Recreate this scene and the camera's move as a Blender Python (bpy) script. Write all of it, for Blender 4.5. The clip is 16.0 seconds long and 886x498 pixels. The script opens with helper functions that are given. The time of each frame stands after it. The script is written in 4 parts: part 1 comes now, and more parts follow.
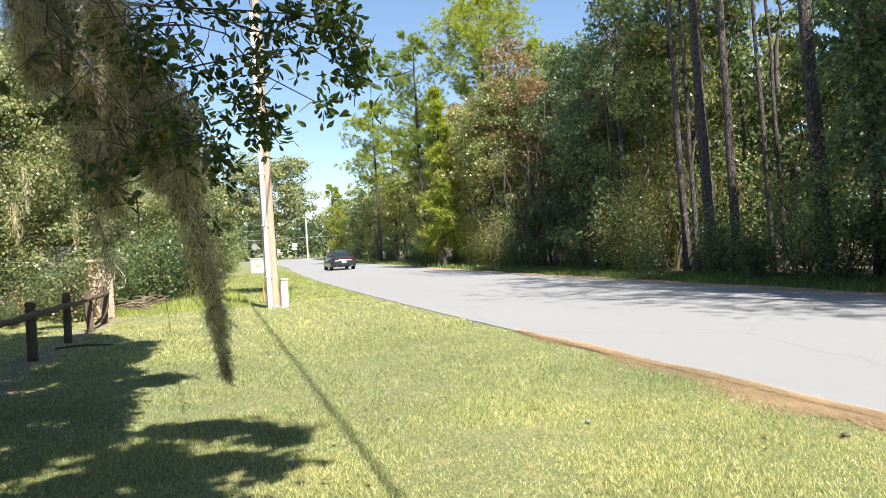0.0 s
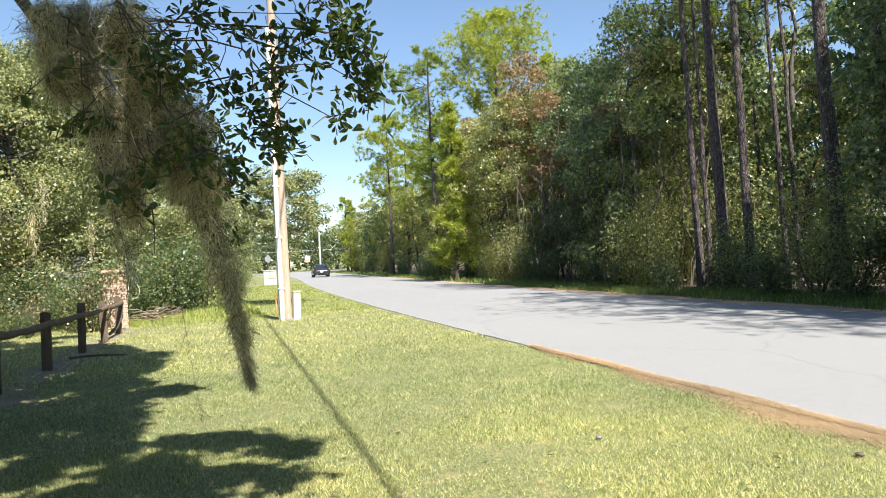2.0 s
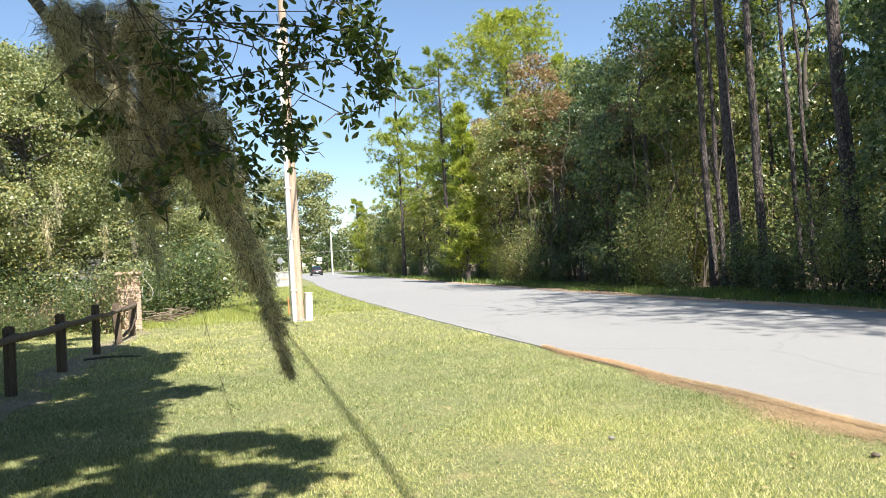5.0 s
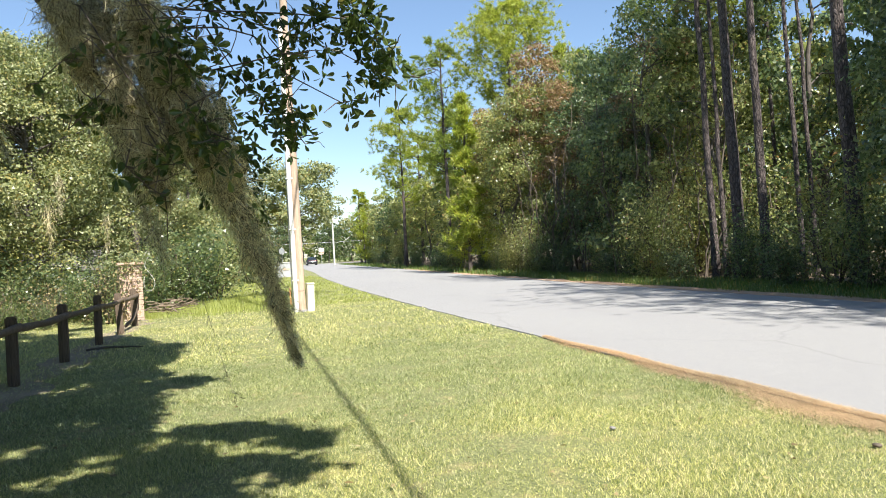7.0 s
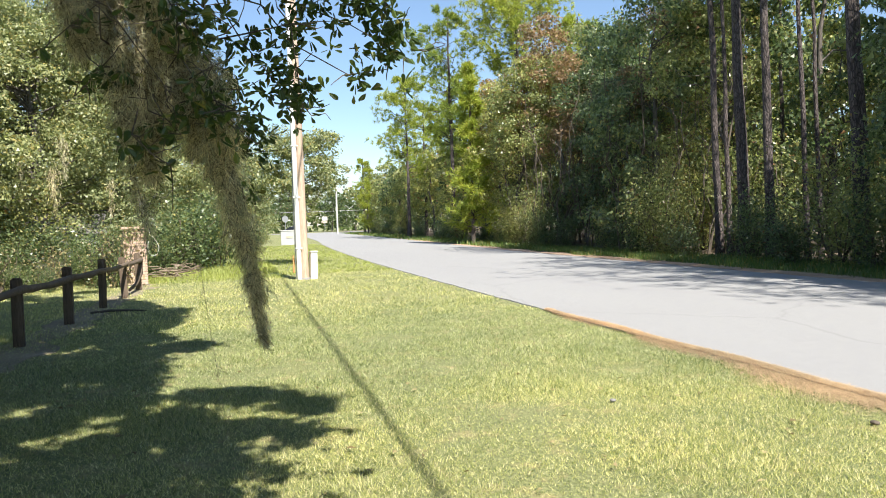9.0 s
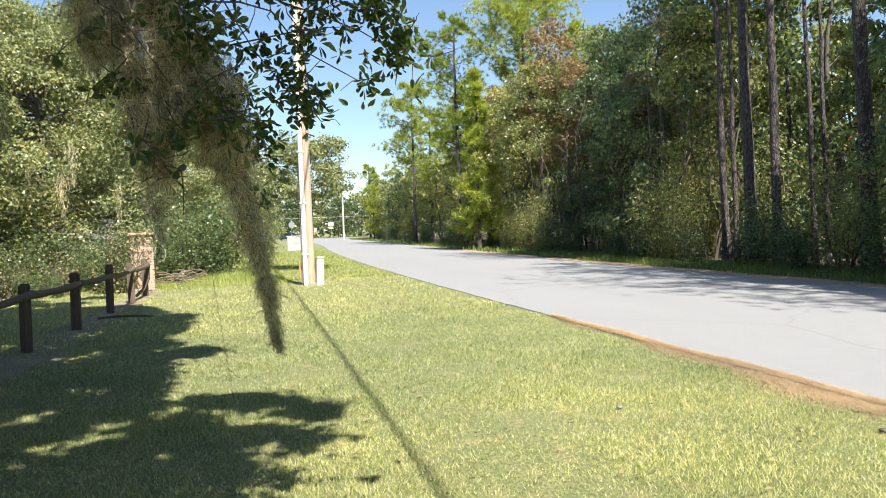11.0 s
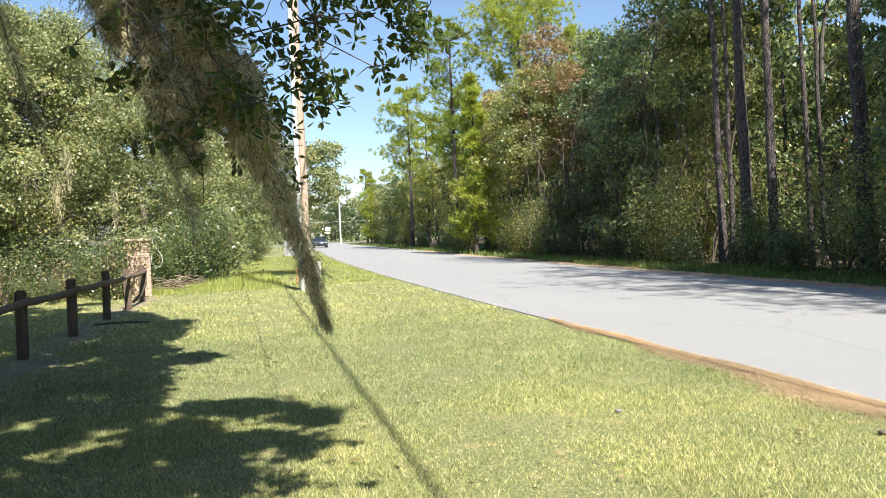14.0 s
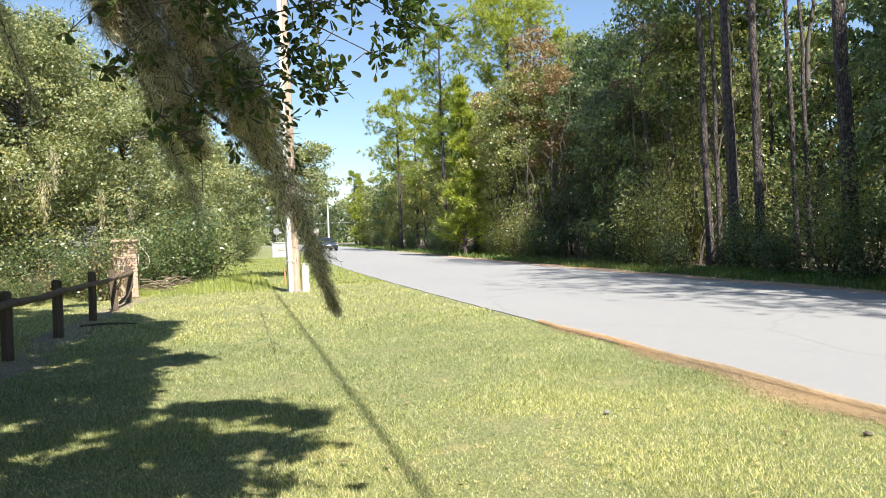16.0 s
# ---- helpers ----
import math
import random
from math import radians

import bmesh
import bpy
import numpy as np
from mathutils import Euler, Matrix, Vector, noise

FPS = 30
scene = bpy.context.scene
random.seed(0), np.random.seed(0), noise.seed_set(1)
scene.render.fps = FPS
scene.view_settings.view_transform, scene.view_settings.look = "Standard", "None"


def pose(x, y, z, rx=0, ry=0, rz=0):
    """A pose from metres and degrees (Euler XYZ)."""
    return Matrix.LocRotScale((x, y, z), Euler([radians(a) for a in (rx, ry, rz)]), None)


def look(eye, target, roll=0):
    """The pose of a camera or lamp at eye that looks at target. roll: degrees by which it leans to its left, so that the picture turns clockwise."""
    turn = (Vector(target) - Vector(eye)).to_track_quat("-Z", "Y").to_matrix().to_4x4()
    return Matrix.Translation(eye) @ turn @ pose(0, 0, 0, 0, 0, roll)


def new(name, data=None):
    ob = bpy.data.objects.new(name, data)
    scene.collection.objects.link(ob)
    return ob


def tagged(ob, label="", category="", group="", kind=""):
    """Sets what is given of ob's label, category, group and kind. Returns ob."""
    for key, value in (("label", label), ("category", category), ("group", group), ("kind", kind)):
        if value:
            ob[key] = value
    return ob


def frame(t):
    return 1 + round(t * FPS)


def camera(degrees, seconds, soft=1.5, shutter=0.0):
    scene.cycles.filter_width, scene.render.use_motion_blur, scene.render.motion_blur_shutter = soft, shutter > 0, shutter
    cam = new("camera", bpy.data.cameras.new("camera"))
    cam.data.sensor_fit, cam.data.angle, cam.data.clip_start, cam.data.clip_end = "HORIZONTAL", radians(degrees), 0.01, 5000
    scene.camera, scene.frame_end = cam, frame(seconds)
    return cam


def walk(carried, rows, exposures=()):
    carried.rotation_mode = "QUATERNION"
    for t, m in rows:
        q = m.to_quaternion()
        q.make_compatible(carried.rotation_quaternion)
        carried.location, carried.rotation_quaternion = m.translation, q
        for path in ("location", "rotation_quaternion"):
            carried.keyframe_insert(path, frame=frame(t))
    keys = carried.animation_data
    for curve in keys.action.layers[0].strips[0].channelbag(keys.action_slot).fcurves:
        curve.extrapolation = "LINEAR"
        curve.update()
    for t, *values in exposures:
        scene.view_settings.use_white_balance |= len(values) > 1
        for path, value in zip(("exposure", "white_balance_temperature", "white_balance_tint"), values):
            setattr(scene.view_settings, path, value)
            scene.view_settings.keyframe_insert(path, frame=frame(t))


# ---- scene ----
PATH = [
    (0, (0.0, 0.0, 1.6), (0.612, 1.904, 1.583), -3.4),
    (0.5, (0.014, -0.007, 1.595), (0.612, 1.901, 1.585), -3.2),
    (1, (0.029, -0.015, 1.594), (0.618, 1.896, 1.592), -3.1),
    (1.5, (0.015, -0.011, 1.596), (0.602, 1.901, 1.606), -3.0),
    (2, (0.0, -0.022, 1.602), (0.582, 1.891, 1.623), -2.9),
    (2.5, (0.008, -0.018, 1.603), (0.582, 1.898, 1.633), -2.9),
    (3, (0.007, -0.02, 1.603), (0.574, 1.898, 1.637), -2.9),
    (3.5, (0.003, -0.018, 1.601), (0.565, 1.902, 1.636), -2.9),
    (4, (0.003, -0.022, 1.598), (0.562, 1.898, 1.631), -3.0),
    (6.5, (-0.002, -0.016, 1.594), (0.545, 1.908, 1.602), -3.1),
    (7, (0.009, -0.01, 1.593), (0.556, 1.914, 1.594), -3.1),
    (7.5, (0.002, -0.013, 1.593), (0.551, 1.91, 1.59), -3.0),
    (8, (-0.001, -0.008, 1.591), (0.547, 1.916, 1.585), -2.8),
    (8.3, (-0.001, -0.008, 1.591), (0.547, 1.916, 1.585), -2.8),
    (8.4, (-0.009, -0.007, 1.591), (0.529, 1.917, 1.508), -1.9),
    (8.5, (-0.009, -0.007, 1.591), (0.529, 1.917, 1.508), -1.9),
    (9, (-0.01, -0.011, 1.584), (0.526, 1.915, 1.509), -1.9),
    (11.5, (-0.011, -0.014, 1.59), (0.509, 1.917, 1.531), -1.9),
    (12, (-0.012, -0.011, 1.586), (0.51, 1.918, 1.528), -1.9),
    (12.5, (-0.014, -0.013, 1.591), (0.511, 1.916, 1.535), -1.9),
    (13, (-0.01, -0.01, 1.588), (0.518, 1.918, 1.534), -1.9),
    (13.5, (-0.014, -0.016, 1.589), (0.514, 1.913, 1.539), -2.1),
    (14, (-0.014, -0.005, 1.588), (0.515, 1.923, 1.54), -2.2),
    (14.5, (-0.015, 0.003, 1.585), (0.515, 1.931, 1.538), -2.3),
    (15, (-0.02, 0.005, 1.59), (0.515, 1.932, 1.542), -2.3),
    (15.5, (-0.019, 0.001, 1.584), (0.525, 1.925, 1.537), -2.2),
    (16, (-0.022, -0.002, 1.586), (0.537, 1.918, 1.542), -2.0),
]
SUN_DIR = Vector((0.20 * math.cos(radians(50)), -0.98 * math.cos(radians(50)), math.sin(radians(50))))
EXPOSURE = 1.2

cam = camera(61, 16.0, 0.95)
walk(cam, [(t, look(e, g, r)) for t, e, g, r in PATH], exposures=((0, EXPOSURE), (16, EXPOSURE)))

# ---- light ----
world = bpy.data.worlds.new("sky")
scene.world = world
world.use_nodes = True
wn = world.node_tree.nodes
sky = wn.new("ShaderNodeTexSky")
sky.sky_type, sky.sun_disc = "NISHITA", False
sky.sun_elevation, sky.sun_rotation = radians(50), radians(168.5)
sky.air_density, sky.dust_density, sky.ozone_density = 1.0, 0.25, 3.0
wn["Background"].inputs["Strength"].default_value = 0.08
haze = wn.new("ShaderNodeMixRGB")  # thin even haze over the clear sky
haze.inputs[0].default_value, haze.inputs[2].default_value = 0.1, (2.2, 3.3, 4.9, 1.0)
world.node_tree.links.new(sky.outputs[0], haze.inputs[1])
world.node_tree.links.new(haze.outputs[0], wn["Background"].inputs["Color"])
sun_data = bpy.data.lights.new("sun", "SUN")
sun_data.energy, sun_data.angle, sun_data.color = 5.0, radians(0.53), (1.0, 0.95, 0.86)
sun = new("sun", sun_data)
sun.matrix_world = look(SUN_DIR * 60, (0, 0, 0))


# ---- materials ----
def mat(name, build, rough=0.8, metal=0.0):
    """A node material; build(nodes, links, shader) adds its colour and relief."""
    m = bpy.data.materials.new(name)
    m.use_nodes = True
    n, l = m.node_tree.nodes, m.node_tree.links
    b = n["Principled BSDF"]
    b.inputs["Roughness"].default_value, b.inputs["Metallic"].default_value = rough, metal
    build(n, l, b)
    return m


def coords(n, scale=(1, 1, 1), obj=True):
    tc, mp = n.new("ShaderNodeTexCoord"), n.new("ShaderNodeMapping")
    mp.inputs["Scale"].default_value = scale
    n.id_data.links.new(tc.outputs["Object" if obj else "Generated"], mp.inputs[0])
    return mp.outputs[0]


def noise_tex(n, vec, scale, detail=6.0, rough=0.6):
    t = n.new("ShaderNodeTexNoise")
    t.inputs["Scale"].default_value, t.inputs["Detail"].default_value, t.inputs["Roughness"].default_value = scale, detail, rough
    n.id_data.links.new(vec, t.inputs["Vector"])
    return t.outputs["Fac"]


def ramp(n, fac, stops):
    r = n.new("ShaderNodeValToRGB")
    els = r.color_ramp.elements
    while len(els) < len(stops):
        els.new(0.5)
    for e, (p, c) in zip(els, stops):
        e.position, e.color = p, (*c, 1)
    n.id_data.links.new(fac, r.inputs[0])
    return r.outputs[0]


def mix(n, fac, a, b, mode="MIX"):
    x = n.new("ShaderNodeMix")
    x.data_type, x.blend_type = "RGBA", mode
    lk = n.id_data.links
    for sock, val in ((x.inputs[0], fac), (x.inputs[6], a), (x.inputs[7], b)):
        if isinstance(val, (int, float)):
            sock.default_value = val
        elif isinstance(val, tuple):
            sock.default_value = (*val, 1)
        else:
            lk.new(val, sock)
    return x.outputs[2]


def bump(n, b, height, strength, dist):
    k = n.new("ShaderNodeBump")
    k.inputs["Strength"].default_value, k.inputs["Distance"].default_value = strength, dist
    n.id_data.links.new(height, k.inputs["Height"])
    n.id_data.links.new(k.outputs[0], b.inputs["Normal"])


def two_scale(name, dark, light, fine=30.0, coarse=2.0, rough=0.8, relief=0.4, depth=0.01, stretch=(1, 1, 1), metal=0.0, tone=0.35):
    """A surface with grain, large stains and relief."""
    def build(n, l, b):
        v = coords(n, stretch)
        f, c = noise_tex(n, v, fine), noise_tex(n, v, coarse, 4)
        col = ramp(n, f, ((0.3, dark), (0.7, light)))
        col = mix(n, tone, col, ramp(n, c, ((0.35, dark), (0.65, light))))
        l.new(col, b.inputs["Base Color"])
        bump(n, b, f, relief, depth)
    return mat(name, build, rough, metal)


def plain(name, color, rough=0.5, metal=0.0, wear=0.12):
    def build(n, l, b):
        v = coords(n)
        c2 = tuple(x * (1 - wear) for x in color)
        l.new(ramp(n, noise_tex(n, v, 9.0), ((0.35, c2), (0.65, color))), b.inputs["Base Color"])
    return mat(name, build, rough, metal)


def leaf_mat(name, dark, light, glow=0.35, rough=0.45, odd=None, odd_share=0.08):
    """Leaves: each leaf and each tree has its own tone, and light comes through."""
    def build(n, l, b):
        geo, info = n.new("ShaderNodeNewGeometry"), n.new("ShaderNodeObjectInfo")
        stops = [(0.0, dark), (1.0 - odd_share - 0.02 if odd else 1.0, light)]
        if odd:
            stops += [(1.0 - odd_share, odd), (1.0, odd)]
        col = ramp(n, geo.outputs["Random Per Island"], stops)
        tone = ramp(n, info.outputs["Random"], ((0, (0.75, 0.8, 0.72)), (1, (1.2, 1.12, 0.9))))
        col = mix(n, 1.0, col, tone, "MULTIPLY")
        big = noise_tex(n, coords(n), 0.5, 2)
        col = mix(n, 1.0, col, ramp(n, big, ((0.3, (0.75, 0.78, 0.75)), (0.7, (1.15, 1.1, 1.0)))), "MULTIPLY")
        l.new(col, b.inputs["Base Color"])
        tr, sh = n.new("ShaderNodeBsdfTranslucent"), n.new("ShaderNodeMixShader")
        l.new(mix(n, 1.0, col, (1.25, 1.38, 0.9), "MULTIPLY"), tr.inputs["Color"])
        sh.inputs[0].default_value = glow
        l.new(b.outputs[0], sh.inputs[1])
        l.new(tr.outputs[0], sh.inputs[2])
        l.new(sh.outputs[0], n["Material Output"].inputs["Surface"])
    return mat(name, build, rough)


def ground_build(n, l, b):
    v = coords(n)
    fine, mid, big = noise_tex(n, v, 40.0), noise_tex(n, v, 3.5, 5), noise_tex(n, v, 0.35, 4)
    col = ramp(n, fine, ((0.3, (0.07, 0.09, 0.03)), (0.55, (0.22, 0.235, 0.10)), (0.8, (0.46, 0.44, 0.26))))
    dry = ramp(n, mid, ((0.52, (0, 0, 0)), (0.70, (1, 1, 1))))
    col = mix(n, dry, col, ramp(n, fine, ((0.3, (0.24, 0.20, 0.09)), (0.7, (0.42, 0.36, 0.19)))))
    col = mix(n, 1.0, col, ramp(n, big, ((0.3, (0.8, 0.85, 0.8)), (0.7, (1.15, 1.1, 1.05)))), "MULTIPLY")
    l.new(col, b.inputs["Base Color"])
    bump(n, b, fine, 0.9, 0.03)


def road_build(n, l, b):
    v = coords(n)
    fine, mid, big = noise_tex(n, v, 140.0, 3), noise_tex(n, v, 6.0, 6), noise_tex(n, coords(n, (1.0, 0.3, 1.0)), 0.35, 3)
    col = ramp(n, fine, ((0.25, (0.195, 0.193, 0.195)), (0.5, (0.275, 0.273, 0.274)), (0.8, (0.375, 0.37, 0.366))))
    col = mix(n, 1.0, col, ramp(n, mid, ((0.3, (0.96, 0.96, 0.965)), (0.7, (1.03, 1.025, 1.015)))), "MULTIPLY")
    col = mix(n, 1.0, col, ramp(n, big, ((0.35, (0.955, 0.955, 0.96)), (0.65, (1.0, 1.0, 0.995)))), "MULTIPLY")
    vor = n.new("ShaderNodeTexVoronoi")
    vor.feature = "DISTANCE_TO_EDGE"
    vor.inputs["Scale"].default_value = 0.22
    warp = n.new("ShaderNodeTexNoise")
    warp.inputs["Scale"].default_value, warp.inputs["Detail"].default_value = 1.4, 5
    l.new(v, warp.inputs["Vector"])
    l.new(mix(n, 0.35, v, warp.outputs["Color"]), vor.inputs["Vector"])
    crack = ramp(n, vor.outputs["Distance"], ((0.0, (0.86, 0.86, 0.86)), (0.006, (1, 1, 1))))
    col = mix(n, 1.0, col, crack, "MULTIPLY")
    l.new(col, b.inputs["Base Color"])
    bump(n, b, fine, 0.35, 0.006)


def bark_build(n, l, b):
    """Scaly plates, taller than wide, with dark furrows."""
    v = coords(n, (1.7, 1.7, 0.5))
    warp = n.new("ShaderNodeTexNoise")
    warp.inputs["Scale"].default_value, warp.inputs["Detail"].default_value = 4.0, 4
    l.new(v, warp.inputs["Vector"])
    vor = n.new("ShaderNodeTexVoronoi")
    vor.feature = "DISTANCE_TO_EDGE"
    vor.inputs["Scale"].default_value = 11.0
    l.new(mix(n, 0.12, v, warp.outputs["Color"]), vor.inputs["Vector"])
    plate = ramp(n, noise_tex(n, v, 9.0), ((0.3, (0.065, 0.05, 0.046)), (0.55, (0.13, 0.105, 0.097)), (0.75, (0.24, 0.20, 0.19))))
    furrow = ramp(n, vor.outputs["Distance"], ((0.02, (0.4, 0.4, 0.4)), (0.2, (1, 1, 1))))
    l.new(mix(n, 1.0, plate, furrow, "MULTIPLY"), b.inputs["Base Color"])
    bump(n, b, furrow, 1.0, 0.03)


M = {
    "ground": mat("lawn_soil", ground_build, 0.95),
    "road": mat("worn_asphalt", road_build, 0.85),
    "grass": leaf_mat("grass_blade", (0.11, 0.16, 0.06), (0.62, 0.62, 0.335), 0.45, 0.42, (0.80, 0.75, 0.58), 0.22),
    "grass_far": leaf_mat("distant_grass", (0.27, 0.33, 0.11), (0.44, 0.48, 0.19), 0.42, 0.5),
    "soil": two_scale("sandy_soil", (0.12, 0.10, 0.065), (0.32, 0.27, 0.19), 22, 1.6, 0.95, 0.8, 0.02),
    # greener than the lawn, and darkened for the shade along the woods
    "verge": leaf_mat("verge_grass", (0.06, 0.11, 0.03), (0.14, 0.22, 0.06), 0.35, 0.5, (0.34, 0.28, 0.10), 0.1),
    "needle": leaf_mat("fallen_needles", (0.36, 0.22, 0.15), (0.84, 0.63, 0.48), 0.1, 0.7),
    "litter": two_scale("needle_litter", (0.28, 0.175, 0.12), (0.56, 0.39, 0.28), 60, 2.5, 0.95, 0.6, 0.02),
    "forest": two_scale("forest_litter", (0.07, 0.05, 0.035), (0.20, 0.15, 0.10), 50, 2.5, 0.95, 0.6, 0.02),
    "far": leaf_mat("distant_leaf", (0.06, 0.10, 0.035), (0.17, 0.23, 0.08), 0.35, 0.5),
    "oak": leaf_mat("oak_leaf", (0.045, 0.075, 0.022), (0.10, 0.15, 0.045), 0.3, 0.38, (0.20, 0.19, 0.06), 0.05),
    # paler copy of the oak leaf, with the lawn trees' sunlight in its tone
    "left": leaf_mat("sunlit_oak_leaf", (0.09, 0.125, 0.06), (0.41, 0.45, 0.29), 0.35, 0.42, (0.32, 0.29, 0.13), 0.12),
    "wood_a": leaf_mat("woods_leaf", (0.045, 0.078, 0.048), (0.25, 0.32, 0.185), 0.45, 0.28, (0.34, 0.32, 0.15), 0.06),
    # yellowing leaves, their tone also raised to carry sunlight on the woods
    "wood_b": leaf_mat("yellowing_leaf", (0.15, 0.18, 0.08), (0.52, 0.52, 0.27), 0.5, 0.32, (0.34, 0.20, 0.13), 0.06),
    "wood_c": leaf_mat("bluish_leaf", (0.05, 0.08, 0.055), (0.21, 0.27, 0.17), 0.45, 0.3, (0.20, 0.10, 0.06), 0.05),
    "pine": leaf_mat("pine_needle", (0.20, 0.27, 0.05), (0.44, 0.48, 0.10), 0.4, 0.5, (0.36, 0.34, 0.08), 0.08),
    "moss": leaf_mat("hanging_moss", (0.25, 0.23, 0.20), (0.80, 0.75, 0.67), 0.3, 0.9, (0.07, 0.06, 0.05), 0.16),
    "bark": mat("pine_bark", bark_build, 0.95),
    "red": leaf_mat("reddish_leaf", (0.17, 0.12, 0.07), (0.36, 0.24, 0.17), 0.4, 0.4),
    "oakbark": two_scale("oak_bark", (0.05, 0.043, 0.036), (0.17, 0.15, 0.13), 14, 2.0, 0.95, 0.9, 0.03, (2, 2, 0.7)),
    "twig": two_scale("twig_bark", (0.05, 0.04, 0.03), (0.15, 0.12, 0.09), 40, 5, 0.9, 0.5, 0.004),
    "dry_wood": two_scale("dry_stick_bark", (0.09, 0.065, 0.045), (0.28, 0.22, 0.16), 30, 4, 0.9, 0.5, 0.004),
    "pole": two_scale("weathered_pole", (0.26, 0.185, 0.13), (0.60, 0.47, 0.37), 14, 1.2, 0.85, 0.5, 0.01, (6, 6, 0.25)),
    "post": two_scale("weathered_post", (0.05, 0.036, 0.026), (0.19, 0.14, 0.10), 20, 3, 0.9, 0.7, 0.01, (5, 5, 0.5)),
    "white": plain("white_plastic", (0.78, 0.78, 0.76), 0.45),
    "cover": plain("ivory_cabinet", (0.72, 0.71, 0.64), 0.5),
    "orange": plain("orange_plastic", (0.70, 0.33, 0.14), 0.5),
    "steel": plain("galvanised_steel", (0.45, 0.46, 0.47), 0.45, 0.8),
    "concrete": two_scale("pale_concrete", (0.42, 0.41, 0.38), (0.62, 0.60, 0.56), 40, 2, 0.9, 0.4, 0.005),
    "brick": two_scale("pink_brick", (0.42, 0.28, 0.21), (0.64, 0.48, 0.39), 30, 4, 0.9, 0.5, 0.004),
    "mortar": two_scale("mortar", (0.45, 0.42, 0.37), (0.58, 0.55, 0.50), 50, 4, 0.95, 0.5, 0.004),
    "siding": two_scale("grey_siding", (0.30, 0.31, 0.33), (0.46, 0.47, 0.48), 25, 1.5, 0.7, 0.2, 0.003),
    "roof": two_scale("grey_shingle", (0.14, 0.13, 0.13), (0.28, 0.27, 0.26), 40, 2, 0.9, 0.6, 0.01),
    "glass": plain("dark_glass", (0.02, 0.025, 0.03), 0.06, 0.0, 0.02),
    "paint_grey": plain("dark_grey_paint", (0.045, 0.048, 0.052), 0.22, 0.4, 0.05),
    "paint_blue": plain("slate_blue_paint", (0.06, 0.075, 0.10), 0.22, 0.4, 0.05),
    "rubber": plain("tyre_rubber", (0.02, 0.02, 0.02), 0.85),
    "trim": plain("black_trim", (0.015, 0.015, 0.016), 0.5),
    "lamp_red": plain("red_lens", (0.10, 0.008, 0.008), 0.15),
    "lamp_clear": plain("clear_lens", (0.75, 0.77, 0.80), 0.08),
    "chrome": plain("bright_metal", (0.7, 0.7, 0.72), 0.15, 1.0, 0.03),
    "sign_grey": plain("sign_back", (0.36, 0.37, 0.38), 0.4, 0.5),
    "cable": plain("cable_sheath", (0.03, 0.03, 0.03), 0.6),
    "dead": leaf_mat("dead_leaf", (0.20, 0.14, 0.07), (0.45, 0.38, 0.24), 0.15, 0.7),
}


# ---- mesh helpers ----
def mesh_of(name, verts, faces, material, smooth=False):
    me = bpy.data.meshes.new(name)
    me.from_pydata(np.asarray(verts, float).tolist(), [], [list(map(int, f)) for f in faces] if isinstance(faces, list) else faces.tolist())
    me.materials.append(M[material])
    if smooth:
        me.polygons.foreach_set("use_smooth", [True] * len(me.polygons))
    me.update()
    return me


def hang(name, me, parent=None, label="", m=None):
    ob = new(name, me)
    if parent is not None:
        ob.parent = parent
    if m is not None:
        ob.matrix_basis = m
    if label:
        tagged(ob, label)
    return ob


def part(name, bm, material, parent, label="", smooth=False, m=None):
    me = bpy.data.meshes.new(name)
    bm.to_mesh(me)
    bm.free()
    me.materials.append(M[material])
    if smooth:
        me.polygons.foreach_set("use_smooth", [True] * len(me.polygons))
    return hang(name, me, parent, label, m)


def thing(name, m, label, category, group="", kind=""):
    ob = new(name)
    ob.empty_display_size = 0.2
    ob.matrix_basis = m
    return tagged(ob, label, category, group, kind)


def box_bm(sx, sy, sz, x=0, y=0, z=0, bevel=0.0, bm=None):
    """A box of that size whose base is at z."""
    bm = bm or bmesh.new()
    g = bmesh.ops.create_cube(bm, size=1.0, matrix=Matrix.Translation((x, y, z + sz / 2)) @ Matrix.Diagonal((sx, sy, sz, 1)))
    if bevel:
        vs = set(g["verts"])
        bmesh.ops.bevel(bm, geom=[e for e in bm.edges if e.verts[0] in vs and e.verts[1] in vs], offset=bevel, segments=2, affect="EDGES", clamp_overlap=True)
    return bm


def cyl_bm(r1, r2, h, m=None, sides=16, bm=None):
    bm = bm or bmesh.new()
    bmesh.ops.create_cone(bm, cap_ends=True, segments=sides, radius1=r1, radius2=r2, depth=h, matrix=(m or Matrix()) @ Matrix.Translation((0, 0, h / 2)))
    return bm


